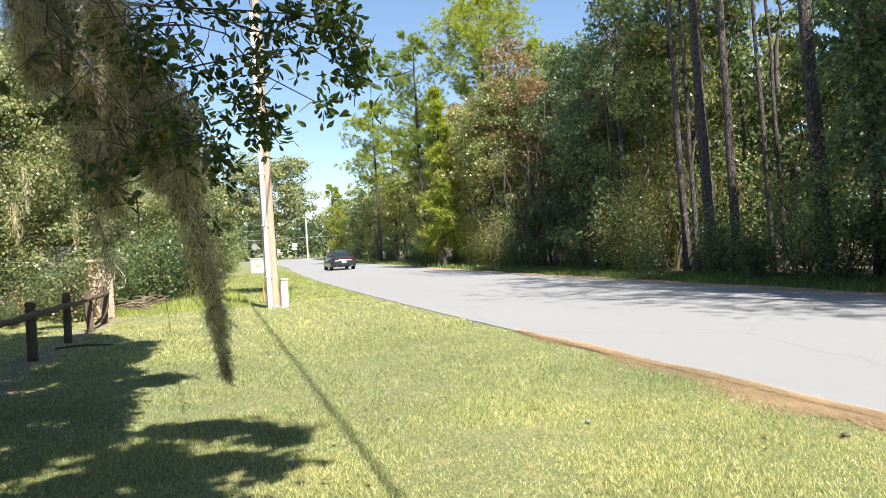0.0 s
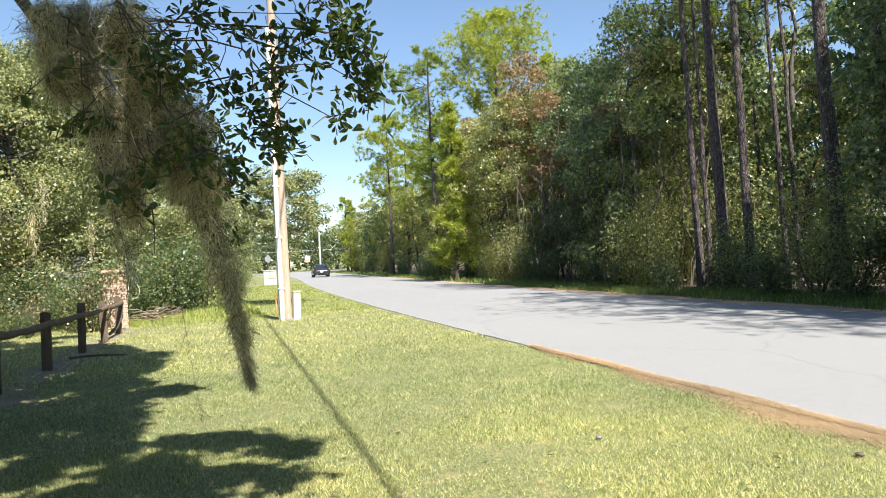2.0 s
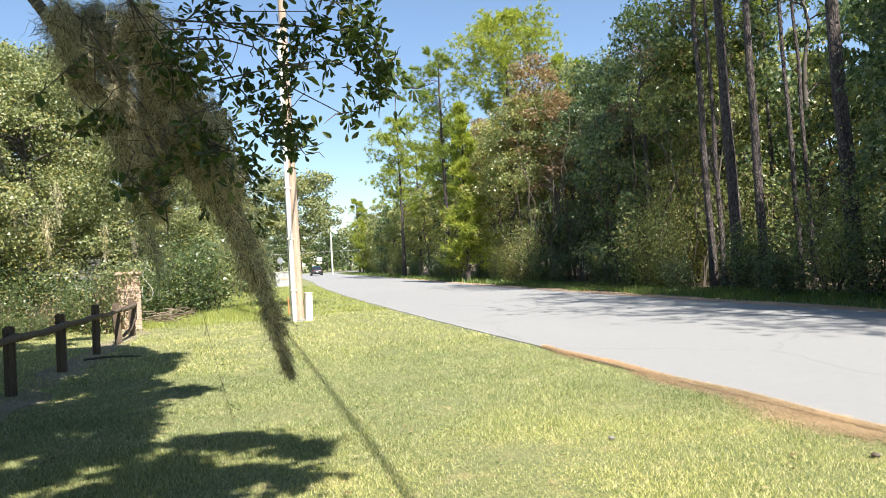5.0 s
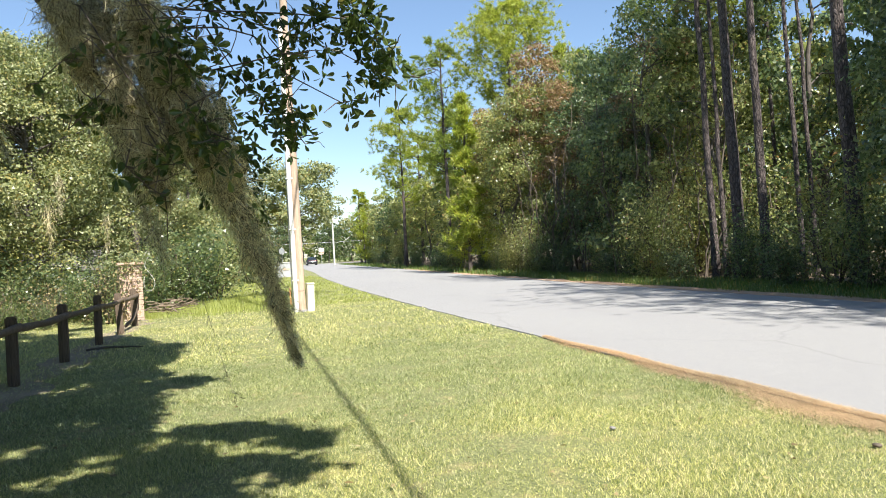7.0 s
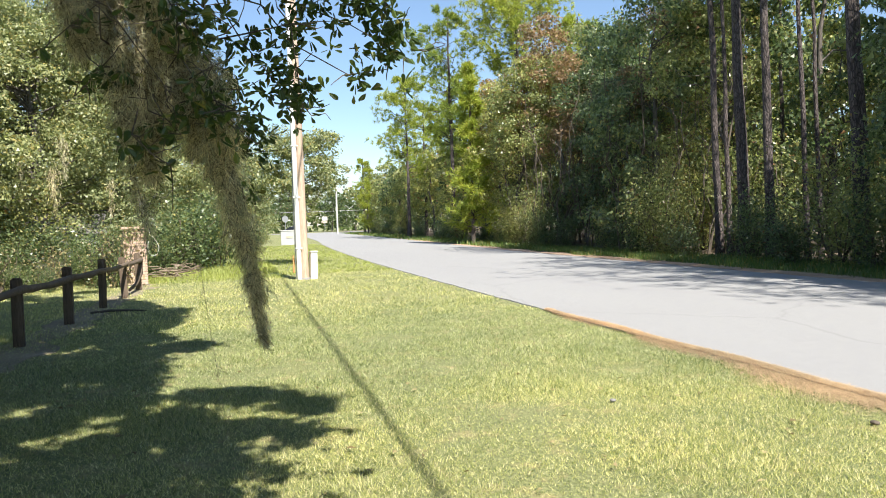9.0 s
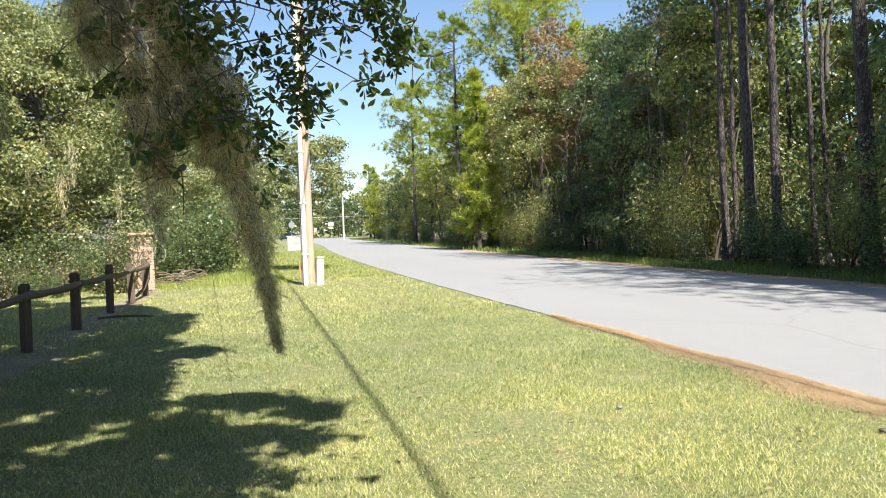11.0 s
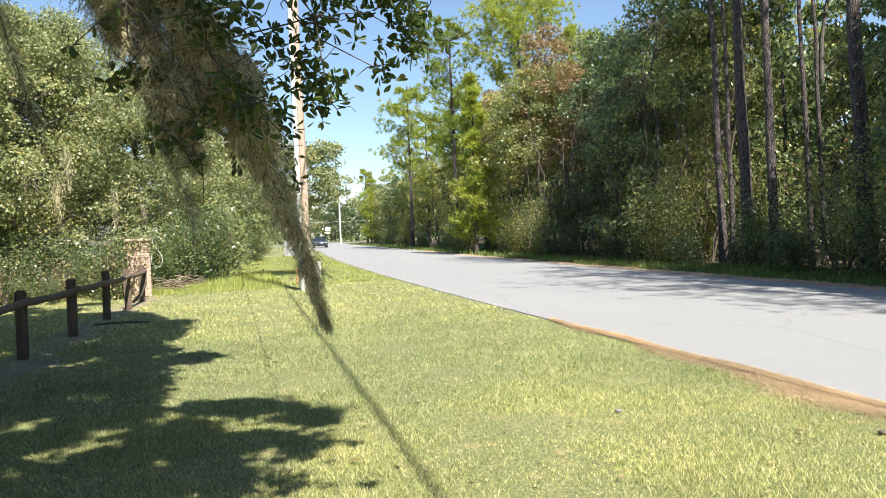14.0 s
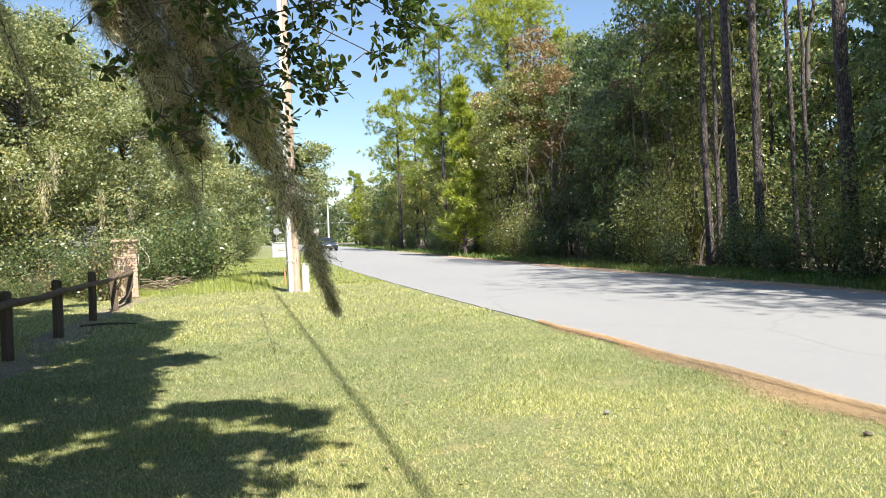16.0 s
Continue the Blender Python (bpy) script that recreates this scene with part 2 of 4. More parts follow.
def tube(points, radii, sides=7):
    """Rings along a bent line, joined to a tapered tube."""
    pts, rad = np.asarray(points, float), np.asarray(radii, float)
    d = np.gradient(pts, axis=0)
    d /= np.linalg.norm(d, axis=1)[:, None] + 1e-9
    ref = np.where(np.abs(d[:, 2:3]) > 0.9, [[1.0, 0, 0]], [[0, 0, 1.0]])
    a = np.cross(d, ref)
    a /= np.linalg.norm(a, axis=1)[:, None]
    b = np.cross(d, a)
    ang = np.arange(sides) * 2 * np.pi / sides
    ring = pts[:, None] + rad[:, None, None] * (a[:, None] * np.cos(ang)[None, :, None] + b[:, None] * np.sin(ang)[None, :, None])
    n = len(pts)
    i, j = np.meshgrid(np.arange(n - 1), np.arange(sides), indexing="ij")
    k = (j + 1) % sides
    faces = np.stack([i * sides + j, i * sides + k, (i + 1) * sides + k, (i + 1) * sides + j], -1).reshape(-1, 4)
    ends = np.concatenate([ring[0], ring[-1]])
    caps = [[n * sides + q for q in range(sides)][::-1], [(n + 1) * sides + q for q in range(sides)]]
    return np.concatenate([ring.reshape(-1, 3), ends]), faces.tolist() + caps


def joined(pieces):
    verts, faces, base = [], [], 0
    for v, f in pieces:
        verts.append(v)
        faces += [[q + base for q in g] for g in f]
        base += len(v)
    return np.concatenate(verts), faces


def unit(v):
    return v / (np.linalg.norm(v, axis=-1, keepdims=True) + 1e-9)


def leaves(rng, centres, length, width, out=None, spread=1.0):
    """One folded leaf of four points at each centre, turned at random, loosely along out."""
    n = len(centres)
    a = rng.normal(size=(n, 3)) * spread
    if out is not None:
        a += out
    a = unit(a)
    b = unit(np.cross(a, rng.normal(size=(n, 3))))
    c = np.cross(a, b)
    s = rng.uniform(0.65, 1.25, (n, 1))
    ln, wd = length * s / 2, width * s / 2
    v = np.stack([centres - a * ln, centres + b * wd + c * wd * 0.35 - a * ln * 0.1, centres + a * ln, centres - b * wd + c * wd * 0.35 - a * ln * 0.1], 1)
    q = np.arange(n)[:, None] * 4
    f = np.concatenate([q + [0, 1, 2], q + [0, 2, 3]], 0)
    return v.reshape(-1, 3), f


def sprays(rng, centres, normals, length, width, loose=0.75):
    """One small pointed leaf at each centre that loosely faces along its normal."""
    n = len(centres)
    c = unit(normals + rng.normal(size=(n, 3)) * loose)
    a = unit(np.cross(c, rng.normal(size=(n, 3))))
    b = np.cross(c, a)
    s = rng.uniform(0.65, 1.25, (n, 1))
    ln, wd = length * s / 2, width * s / 2
    v = np.stack([centres - a * ln + b * wd, centres - a * ln * 0.7 - b * wd, centres + a * ln], 1)
    return v.reshape(-1, 3), np.arange(n * 3).reshape(-1, 3)


def spikes(rng, roots, height, width, lean=0.35):
    """A leaning blade of one triangle at each root."""
    n = len(roots)
    az = rng.uniform(0, 2 * np.pi, n)
    d = np.stack([np.cos(az), np.sin(az), np.zeros(n)], 1)
    side = np.stack([-np.sin(az), np.cos(az), np.zeros(n)], 1) * width * rng.uniform(0.7, 1.3, (n, 1))
    h = (height * rng.uniform(0.5, 1.4, n))[:, None]
    tip = roots + np.array([0, 0, 1.0]) * h + d * h * lean * rng.uniform(0.2, 1.6, (n, 1))
    return np.stack([roots - side, roots + side, tip], 1).reshape(-1, 3), np.arange(n * 3).reshape(-1, 3)


# ---- ground and road ----
def road_x(y):
    """The road's middle line, which drifts to the east with distance."""
    if y < 10:
        return 9.05
    if y < 73:
        return 9.05 + 0.0007 * (y - 10) ** 2
    return 11.83 + 0.055 * (y - 73)


HALF = 3.95


def ground_z(x, y):
    return 0.012 * noise.noise((x * 0.5, y * 0.5, 0)) - 0.02 if -24 < x < 4.6 and -6 < y < 60 else -0.02


def build_ground():
    xs = np.concatenate([np.linspace(-600, -25, 24), np.linspace(-24, 40, 66), np.linspace(41, 600, 24)])
    ys = np.concatenate([np.linspace(-300, -7, 14), np.linspace(-6, 60, 68), np.linspace(61, 1200, 30)])
    gx, gy = np.meshgrid(xs, ys)
    gz = np.array([[ground_z(x, y) for x in xs] for y in ys])
    verts = np.stack([gx, gy, gz], -1).reshape(-1, 3)
    n = len(xs)
    i, j = np.meshgrid(np.arange(len(ys) - 1), np.arange(n - 1), indexing="ij")
    f = np.stack([i * n + j, i * n + j + 1, (i + 1) * n + j + 1, (i + 1) * n + j], -1).reshape(-1, 4)
    ob = new("ground", mesh_of("ground", verts, f, "ground", True))
    tagged(ob, "sunlit mown lawn with dry yellow patches", "ground", kind="structure")


def strip(name, ys, left, right, z, drop, material, label, category, wander=0.0, kind="structure"):
    """A slab along y between two wandering edges, with a dropped rim."""
    v, f, cols = [], [], 5
    for y in ys:
        a = left(y) + wander * (noise.noise((y * 1.1, 3.1, 0)) + 0.6 * noise.noise((y * 3.3, 7.7, 0)))
        b = right(y) + wander * (noise.noise((y * 1.1, 13.1, 0)) + 0.6 * noise.noise((y * 3.3, 17.7, 0)))
        for k in range(cols + 1):
            s = k / cols
            v.append((a + (b - a) * s, y, z + (0.03 * (1 - (2 * s - 1) ** 2) if name == "road" else 0)))
        v += [(b + 0.02, y, z - drop), (a - 0.02, y, z - drop)]
    n = cols + 3
    for r in range(len(ys) - 1):
        for k in range(cols + 1):
            f.append((r * n + k, r * n + k + 1, (r + 1) * n + k + 1, (r + 1) * n + k))
        f.append((r * n + n - 1, r * n, (r + 1) * n, (r + 1) * n + n - 1))
    ob = new(name, mesh_of(name, v, f, material))
    return tagged(ob, label, category, kind=kind)


def build_road():
    ys = np.concatenate([np.arange(-40, 40, 0.25), np.arange(40, 147, 1.0)])
    strip("road", ys, lambda y: road_x(y) - HALF, lambda y: road_x(y) + HALF, 0.0, 0.06, "road", "pale worn asphalt road with hairline cracks", "road", 0.07)
    strip("pavement", np.arange(144.5, 156.5, 1.0), lambda y: -160, lambda y: 190, 0.004, 0.06, "road", "pale asphalt cross street at the end of the road", "road")
    strip("needle_verge_far", np.arange(-12, 75, 0.3), lambda y: road_x(y) + HALF - 0.1, lambda y: road_x(y) + HALF + 0.55, 0.012, 0.05, "litter", "brown needle litter along the wooded road edge", "verge", 0.25)
    strip("forest_floor", np.arange(-30, 170, 1.0), lambda y: road_x(y) + HALF + 2.2, lambda y: road_x(y) + 90, -0.015, 0.02, "forest", "brown leaf litter under the woods", "ground", 0.5)


def build_soil():
    strip("bare_soil", np.arange(6, 24, 0.3), lambda y: -3.35 + 0.05 * (y - 12), lambda y: -2.55 + 0.02 * (y - 12), -0.006, 0.02, "soil", "bare sandy soil along the fence line", "soil", 0.35)


build_ground()
build_road()
build_soil()


# ---- trees ----
def bent(rng, start, end, n=6, wobble=0.06):
    s = np.linspace(0, 1, n)[:, None]
    p = np.asarray(start) * (1 - s) + np.asarray(end) * s
    size = np.linalg.norm(np.subtract(end, start))
    off = rng.normal(size=(n, 3)) * wobble * size
    off[0] = off[-1] = 0
    return p + off * np.sin(np.pi * s)


def broadleaf(seed, height, radius, low, count, leaf, foliage, bark="oakbark", trunk=0.16, clumps=70, puff=0.55):
    """Trunk with limbs, and a crown of leaf clumps with gaps. Returns the two meshes."""
    rng = np.random.default_rng(seed)
    lean = rng.normal(size=2) * 0.05 * height
    top = np.array([lean[0], lean[1], height * 0.9])
    spine = bent(rng, (0, 0, -0.15), top, 9, 0.03)
    stem, wood = tube(spine, np.linspace(trunk * 1.15, trunk * 0.18, 9), 8), []
    z = rng.uniform(0, 1, clumps) ** 0.85
    prof = np.sqrt(np.clip(1 - ((z - 0.42) / 0.62) ** 2, 0.05, 1))
    az, rr = rng.uniform(0, 2 * np.pi, clumps), radius * prof * np.sqrt(rng.uniform(0.15, 1.0, clumps)) * rng.uniform(0.75, 1.2, clumps)
    zz = low + z * (height - low)
    c = np.stack([np.cos(az) * rr + lean[0] * zz / height, np.sin(az) * rr + lean[1] * zz / height, zz], 1)
    for k in range(0, clumps, 3):
        s = np.clip((c[k, 2] - 0.25 * radius) / (0.9 * height), 0.12, 0.93) * 8
        i = int(s)
        root = spine[i] + (spine[min(i + 1, 8)] - spine[i]) * (s - i)
        wood.append(tube(bent(rng, root, c[k], 5, 0.08), np.linspace(trunk * 0.2, 0.01, 5), 5))
    pick = rng.integers(0, clumps, count)
    size = puff * rng.uniform(0.7, 1.55, clumps)
    side = c * [1, 1, 0] / radius
    u = unit(rng.normal(size=(count, 3)) + side[pick] * 0.6 + [0, 0, 0.35])
    ragged = rng.uniform(0.35, 1.0, count) ** 0.6 * np.where(rng.uniform(0, 1, count) < 0.14, 1.4, 1.0)
    pos = c[pick] + u * (size[pick] * ragged)[:, None] * [1.0, 1.0, 0.62]
    pos[:, 2] = np.maximum(pos[:, 2], 0.05)
    v, f = sprays(rng, pos, u * 0.9 + [0, 0, 0.3], leaf, leaf * 0.72)
    vw, fw = joined(wood)
    return mesh_of("trunk", *stem, bark, True), mesh_of("branchwork", vw, fw, bark, True), mesh_of("crown", v, f, foliage)


def tufts(rng, centres, outs, length, width, per=13):
    n = len(centres)
    c, o = np.repeat(centres, per, 0), np.repeat(outs, per, 0)
    a = unit(o * 0.7 + rng.normal(size=(n * per, 3)) * 0.75)
    b = unit(np.cross(a, rng.normal(size=(n * per, 3))))
    ln = length * rng.uniform(0.7, 1.2, (n * per, 1))
    v = np.stack([c - b * width, c + b * width, c + a * ln], 1)
    return v.reshape(-1, 3), np.arange(n * per * 3).reshape(-1, 3)


def pine(seed, height, trunk, low, reach, limbs, foliage="pine", lean=(0, 0), young=False, per_limb=16, needle=0.26, width=0.016, clumped=False, per=13):
    rng = np.random.default_rng(seed)
    spine = bent(rng, (0, 0, -0.2), (lean[0], lean[1], height), 12, 0.002)
    rad = np.linspace(trunk, trunk * 0.25, 12)
    rad[0] *= 1.3
    stem, wood, cs, os_ = tube(spine, rad, 12), [], [], []
    for k in range(limbs):
        s = (k + rng.uniform()) / limbs
        z = low + s * (height - low) * 0.97
        shape = (1 - s) * 0.95 + 0.1 if young else math.sin(math.pi * (0.22 + 0.72 * s)) ** 0.8
        ln = reach * shape * rng.uniform(0.6, 1.15)
        az = rng.uniform(0, 2 * math.pi)
        i = min(z / height * 11, 10.99)
        root = spine[int(i)] * (1 - i % 1) + spine[int(i) + 1] * (i % 1)
        end = root + [math.cos(az) * ln, math.sin(az) * ln, ln * rng.uniform(0.1, 0.6)]
        line = bent(rng, root, end, 6, 0.07)
        wood.append(tube(line, np.linspace(max(0.02, trunk * 0.25 * (1 - 0.6 * s)), 0.012, 6), 5))
        t = rng.uniform(0.25 if young else 0.62 if clumped else 0.45, 1.0, per_limb)
        base = np.array([line[min(int(q * 5), 4)] * (1 - (q * 5) % 1) + line[min(int(q * 5) + 1, 5)] * ((q * 5) % 1) for q in t])
        off = rng.normal(size=(per_limb, 3)) * 0.16 * max(ln, 0.8)
        cs.append(base + off * [1, 1, 0.7])
        os_.append(unit(off + [math.cos(az) * 0.3, math.sin(az) * 0.3, 0.35]))
    v, f = tufts(rng, np.concatenate(cs), np.concatenate(os_), needle, width, per)
    vw, fw = joined(wood)
    return mesh_of("trunk", *stem, "bark", True), mesh_of("branchwork", vw, fw, "bark", True), mesh_of("crown", v, f, foliage)


def shrub(seed, height, radius, count, leaf, foliage, stems=7):
    rng = np.random.default_rng(seed)
    wood, tips = [], []
    for _ in range(stems):
        az, r = rng.uniform(0, 2 * math.pi), radius * rng.uniform(0.2, 0.9)
        end = np.array([math.cos(az) * r, math.sin(az) * r, height * rng.uniform(0.6, 1.0)])
        line = bent(rng, (math.cos(az) * 0.1, math.sin(az) * 0.1, -0.05), end, 6, 0.08)
        wood.append(tube(line, np.linspace(0.022, 0.006, 6), 5))
        tips.append(line)
    line = np.concatenate(tips)
    line = line[line[:, 2] > height * 0.08]
    pick = rng.integers(0, len(line), count)
    d = rng.normal(size=(count, 3)) * radius * 0.27
    pos = line[pick] + d
    pos[:, 2] = np.abs(pos[:, 2]) + 0.02
    v, f = sprays(rng, pos, unit(d) * 0.7 + [0, 0, 0.35], leaf, leaf * 0.75, 0.6)
    vw, fw = joined(wood)
    return mesh_of("branchwork", vw, fw, "twig", True), mesh_of("foliage", v, f, foliage)


def plant(name, meshes, m, label, category, group):
    ob = thing(name, m, label, category, group)
    for me in meshes:
        p = hang(me.name.split(".")[0], me, ob)
        if p.name.startswith(("branchwork", "crown", "foliage")):
            tagged(p, kind="stuff")
    return ob


def scaled(x, y, turn, s=1.0, sz=None, z=0.0):
    return pose(x, y, z, 0, 0, turn) @ Matrix.Diagonal((s, s, sz or s, 1))


FORMS = [(11, 2.5, 0.7, "wood_a", 0.13, 80), (12, 2.2, 1.2, "wood_c", 0.12, 70), (13, 2.4, 2.0, "wood_b", 0.12, 85), (14, 2.0, 3.0, "wood_a", 0.11, 70)]
KINDS = [broadleaf(n, 10, r, low, 11500, 0.155, tone, trunk=t, clumps=c, puff=0.6) for n, r, low, tone, t, c in FORMS]
DEEP = [broadleaf(n + 100, 10, r, low, 4000, 0.29, tone, trunk=t, clumps=c, puff=0.62) for n, r, low, tone, t, c in FORMS]
KIND_LABELS = ["dense dark green broadleaf tree at the woods' edge", "slender bluish green broadleaf tree in the woods",
               "yellowing broadleaf tree with some reddish leaves", "tall thin-trunked green tree in the woods"]


def build_woods():
    rng = random.Random(5)

    def top_at(y):
        if y < 14:
            return 10.5
        if y < 29:
            return 13.5
        if y < 41:
            return 9.8
        if y < 54:
            return 12.0
        return 9.5

    def put(k, x, y, h):
        if x > 19.5 and y < x / 1.2 - 1:
            return
        s = h / 10
        m = scaled(x, y, rng.uniform(0, 360), 0.55 + 0.45 * s, s)
        near = 8 < y < 62 and x < road_x(y) + HALF + 13
        plant("woodland_tree", (KINDS if near else DEEP)[k], m, KIND_LABELS[k], "tree", "trees of the roadside woods")

    y = -14.0
    while y < 140:
        x = road_x(y) + HALF + rng.uniform(3.8, 6.8)
        k = rng.choice((0, 2, 1, 2, 2)) if y < 31 else rng.choice((0, 1, 1, 0)) if y < 40 else rng.choice((2, 2, 2, 2, 0))
        if not 11 < y < 25:
            put(k, x, y, top_at(y) * rng.uniform(0.8, 1.05))
        y += rng.uniform(3.0, 4.8) if y < 70 else rng.uniform(4, 6)
    y = -16.0
    while y < 150:
        x = road_x(y) + HALF + rng.uniform(8.0, 12.5)
        put(rng.choice((0, 1, 2, 3)), x, y, top_at(y) * rng.uniform(0.95, 1.2))
        y += rng.uniform(2.6, 4.2) if y < 60 else rng.uniform(6, 9)
    y = -10.0
    while y < 75:
        x = road_x(y) + HALF + rng.uniform(14, 24)
        put(rng.choice((2, 2, 3, 2)), x, y, top_at(y) * rng.uniform(1.05, 1.3))
        y += rng.uniform(2.6, 4.2)
    # unseen trees south of the view, added to shade trunks and verge
    for x, y in ((16.5, 9.0), (18.5, 11.5), (17.5, 5.5), (16.8, 1.5), (19.5, 3.0), (15.8, 11.6), (15.6, 6.6), (18.6, 14.2), (16.9, 13.0)):
        put(rng.choice((0, 1)), x, y, 11.0)
    y = 0.0
    while y < 70:
        x = road_x(y) + HALF + rng.uniform(27, 45)
        put(rng.choice((0, 2, 2)), x, y, (10 if y < 22 else 17) * rng.uniform(0.9, 1.2))
        y += rng.uniform(4, 6)


build_woods()
RED = broadleaf(15, 10, 1.5, 4.5, 4500, 0.15, "red", trunk=0.1, clumps=40, puff=0.5)
for n, (x, y, s) in enumerate(((20.3, 45.0, 1.38), (20.0, 34.0, 1.16), (18.6, 41.0, 1.1), (19.0, 52.0, 1.15))):
    plant("reddish_tree", RED, scaled(x, y, 80 * n, s), "slender tree with faded pinkish red leaves", "tree", "reddish trees in the woods")

# tall straight pines near the road, with bare trunks
PINE_SPOTS = [(17.0, 23.6, 0.14, 21, -0.3), (17.3, 23.4, 0.10, 17, -0.2), (17.0, 22.2, 0.215, 23, -0.3), (17.1, 21.0, 0.165, 22, -0.2),
              (17.4, 17.5, 0.25, 22, -0.9), (18.2, 20.6, 0.10, 18, -0.3), (19.0, 20.9, 0.09, 17, -0.3), (21.0, 25.0, 0.1, 16, 0.3), (17.3, 15.6, 0.16, 20, -0.3),
              # these six stand out of view, placed to shadow the road and trunks
              (15.6, 8.2, 0.2, 21, -0.8), (14.7, 3.6, 0.2, 22, -0.9), (14.4, -1.0, 0.2, 21, -0.9), (15.2, 1.2, 0.2, 20, -0.6), (16.0, 11.2, 0.17, 19, -0.4), (15.4, -6.0, 0.2, 21, -0.6)]
for n, (px, py, pr, ph, pl) in enumerate(PINE_SPOTS):
    plant("tall_pine", pine(40 + n, ph, pr, ph * 0.58, 3.4, 26, lean=(pl * 0.6, 0.3)), scaled(px, py, 0), "tall pine with a bare scaly grey-brown trunk", "tree", "tall pines at the road")
CROWN_PINES = [(23.0, 58.0, 21.4, 4.5, 0.62), (18.3, 62.0, 19.5, 3.3, 0.42), (17.4, 75.0, 16.5, 3.0, 0.4), (21.5, 84.0, 15.0, 2.8, 0.4), (22.5, 132.0, 13.0, 2.5, 0.35), (25.5, 52.0, 16.5, 2.6, 0.5), (21.0, 68.0, 15.0, 2.4, 0.4)]
for n, (px, py, ph, pr, lo) in enumerate(CROWN_PINES):
    plant("crown_pine", pine(60 + n, ph, 0.2, ph * lo, pr, 44 if n else 60, per_limb=22 if n else 36, needle=0.40, width=0.024, clumped=True, per=20), scaled(px, py, 0), "tall pine with a rounded sunlit yellow-green crown", "tree", "pines above the woods")
plant("young_pine", pine(80, 12.0, 0.13, 0.8, 2.1, 70, young=True, per_limb=16, needle=0.42, width=0.036), scaled(15.2, 47.0, 0), "young bright yellow-green pine leafed to the ground", "tree", "")
plant("young_pine", pine(81, 8.5, 0.1, 0.8, 1.7, 44, young=True, per_limb=14, needle=0.42, width=0.026), scaled(19.6, 112.0, 0), "young bright green pine beside the far road", "tree", "")

SHRUBS = [shrub(91, 1.7, 0.9, 2800, 0.075, "wood_a"), shrub(92, 2.8, 1.1, 3000, 0.08, "wood_b", 9), shrub(93, 1.1, 0.8, 2400, 0.07, "wood_c"), shrub(94, 2.6, 1.5, 7000, 0.085, "left", 10)]


def build_shrubs():
    rng = random.Random(8)
    y = -10.0
    while y < 130:
        x = road_x(y) + HALF + rng.uniform(2.5, 5.0)
        k = rng.choice((0, 2, 0, 1))
        plant("roadside_shrub", SHRUBS[k], scaled(x, y, rng.uniform(0, 360), rng.uniform(0.75, 1.25)), "leafy shrub under the roadside trees", "shrub", "shrubs along the woods")
        y += rng.uniform(1.0, 1.8) if y < 50 else rng.uniform(2, 4)
    for y in np.arange(9, 42, 1.1):
        x = road_x(y) + HALF + rng.uniform(6, 15)
        plant("understorey_shrub", SHRUBS[rng.choice((1, 0, 2, 0))], scaled(x, y, rng.uniform(0, 360), rng.uniform(1.2, 1.9)), "tall thin shrub between the trunks", "shrub", "shrubs inside the woods")


build_shrubs()


def build_saplings():
    rng = np.random.default_rng(17)
    meshes = []
    for k in range(4):
        h = 5 + k
        line = bent(rng, (0, 0, -0.1), (rng.normal() * 0.7, rng.normal() * 0.7, h), 9, 0.035)
        wood = [tube(line, np.linspace(0.045, 0.012, 9), 6)]
        for q in range(6):
            root = line[3 + q % 6]
            wood.append(tube(bent(rng, root, root + rng.normal(size=3) * [0.5, 0.5, 0.3] + [0, 0, 0.8], 5, 0.05), np.linspace(0.015, 0.005, 5), 4))
        v, f = joined(wood)
        meshes.append(mesh_of("stem", v, f, "twig", True))
    for k in range(70):
        y = rng.uniform(24, 46)
        x = road_x(y) + HALF + rng.uniform(2.9, 7)
        plant("bare_sapling", [meshes[k % 4]], scaled(x, y, rng.uniform(0, 360), rng.uniform(0.8, 1.2)), "thin bare grey sapling stem in the woods", "sapling", "saplings in the woods")


build_saplings()

def build_far_woods():
    """Closed distant woods round the place, past the single trees."""
    rng = np.random.default_rng(19)
    # the southern wall is unseen, added to block low sky light
    for name, a, b, high in (("far_woods_north", (-70, 176), (80, 186), 11.0), ("far_woods_west", (-24, 12), (-14, 140), 9.0), ("far_woods_east", (52, -10), (62, 170), 14.0), ("far_woods_south", (-24, -27), (54, -23), 10.0)):
        n = 11000
        s, d = rng.uniform(0, 1, n), rng.uniform(0, 5, n)
        x, y = a[0] + (b[0] - a[0]) * s, a[1] + (b[1] - a[1]) * s
        top = np.array([high * (0.72 + 0.35 * noise.noise((p * 0.16, q * 0.16, 2)) + 0.2 * noise.noise((p * 0.5, q * 0.5, 4))) for p, q in zip(x, y)])
        z = top * rng.uniform(0, 1, n) ** 0.8
        c = np.stack([x + d * (b[1] - a[1] > 80) * np.sign(a[0]), y + d * (b[1] - a[1] < 80) * np.sign(a[1]), z], 1)
        v, f = leaves(rng, c, 1.0, 0.7)
        tagged(new(name, mesh_of(name, v, f, "far")), "closed green wall of distant woods", "woods", kind="stuff")


build_far_woods()

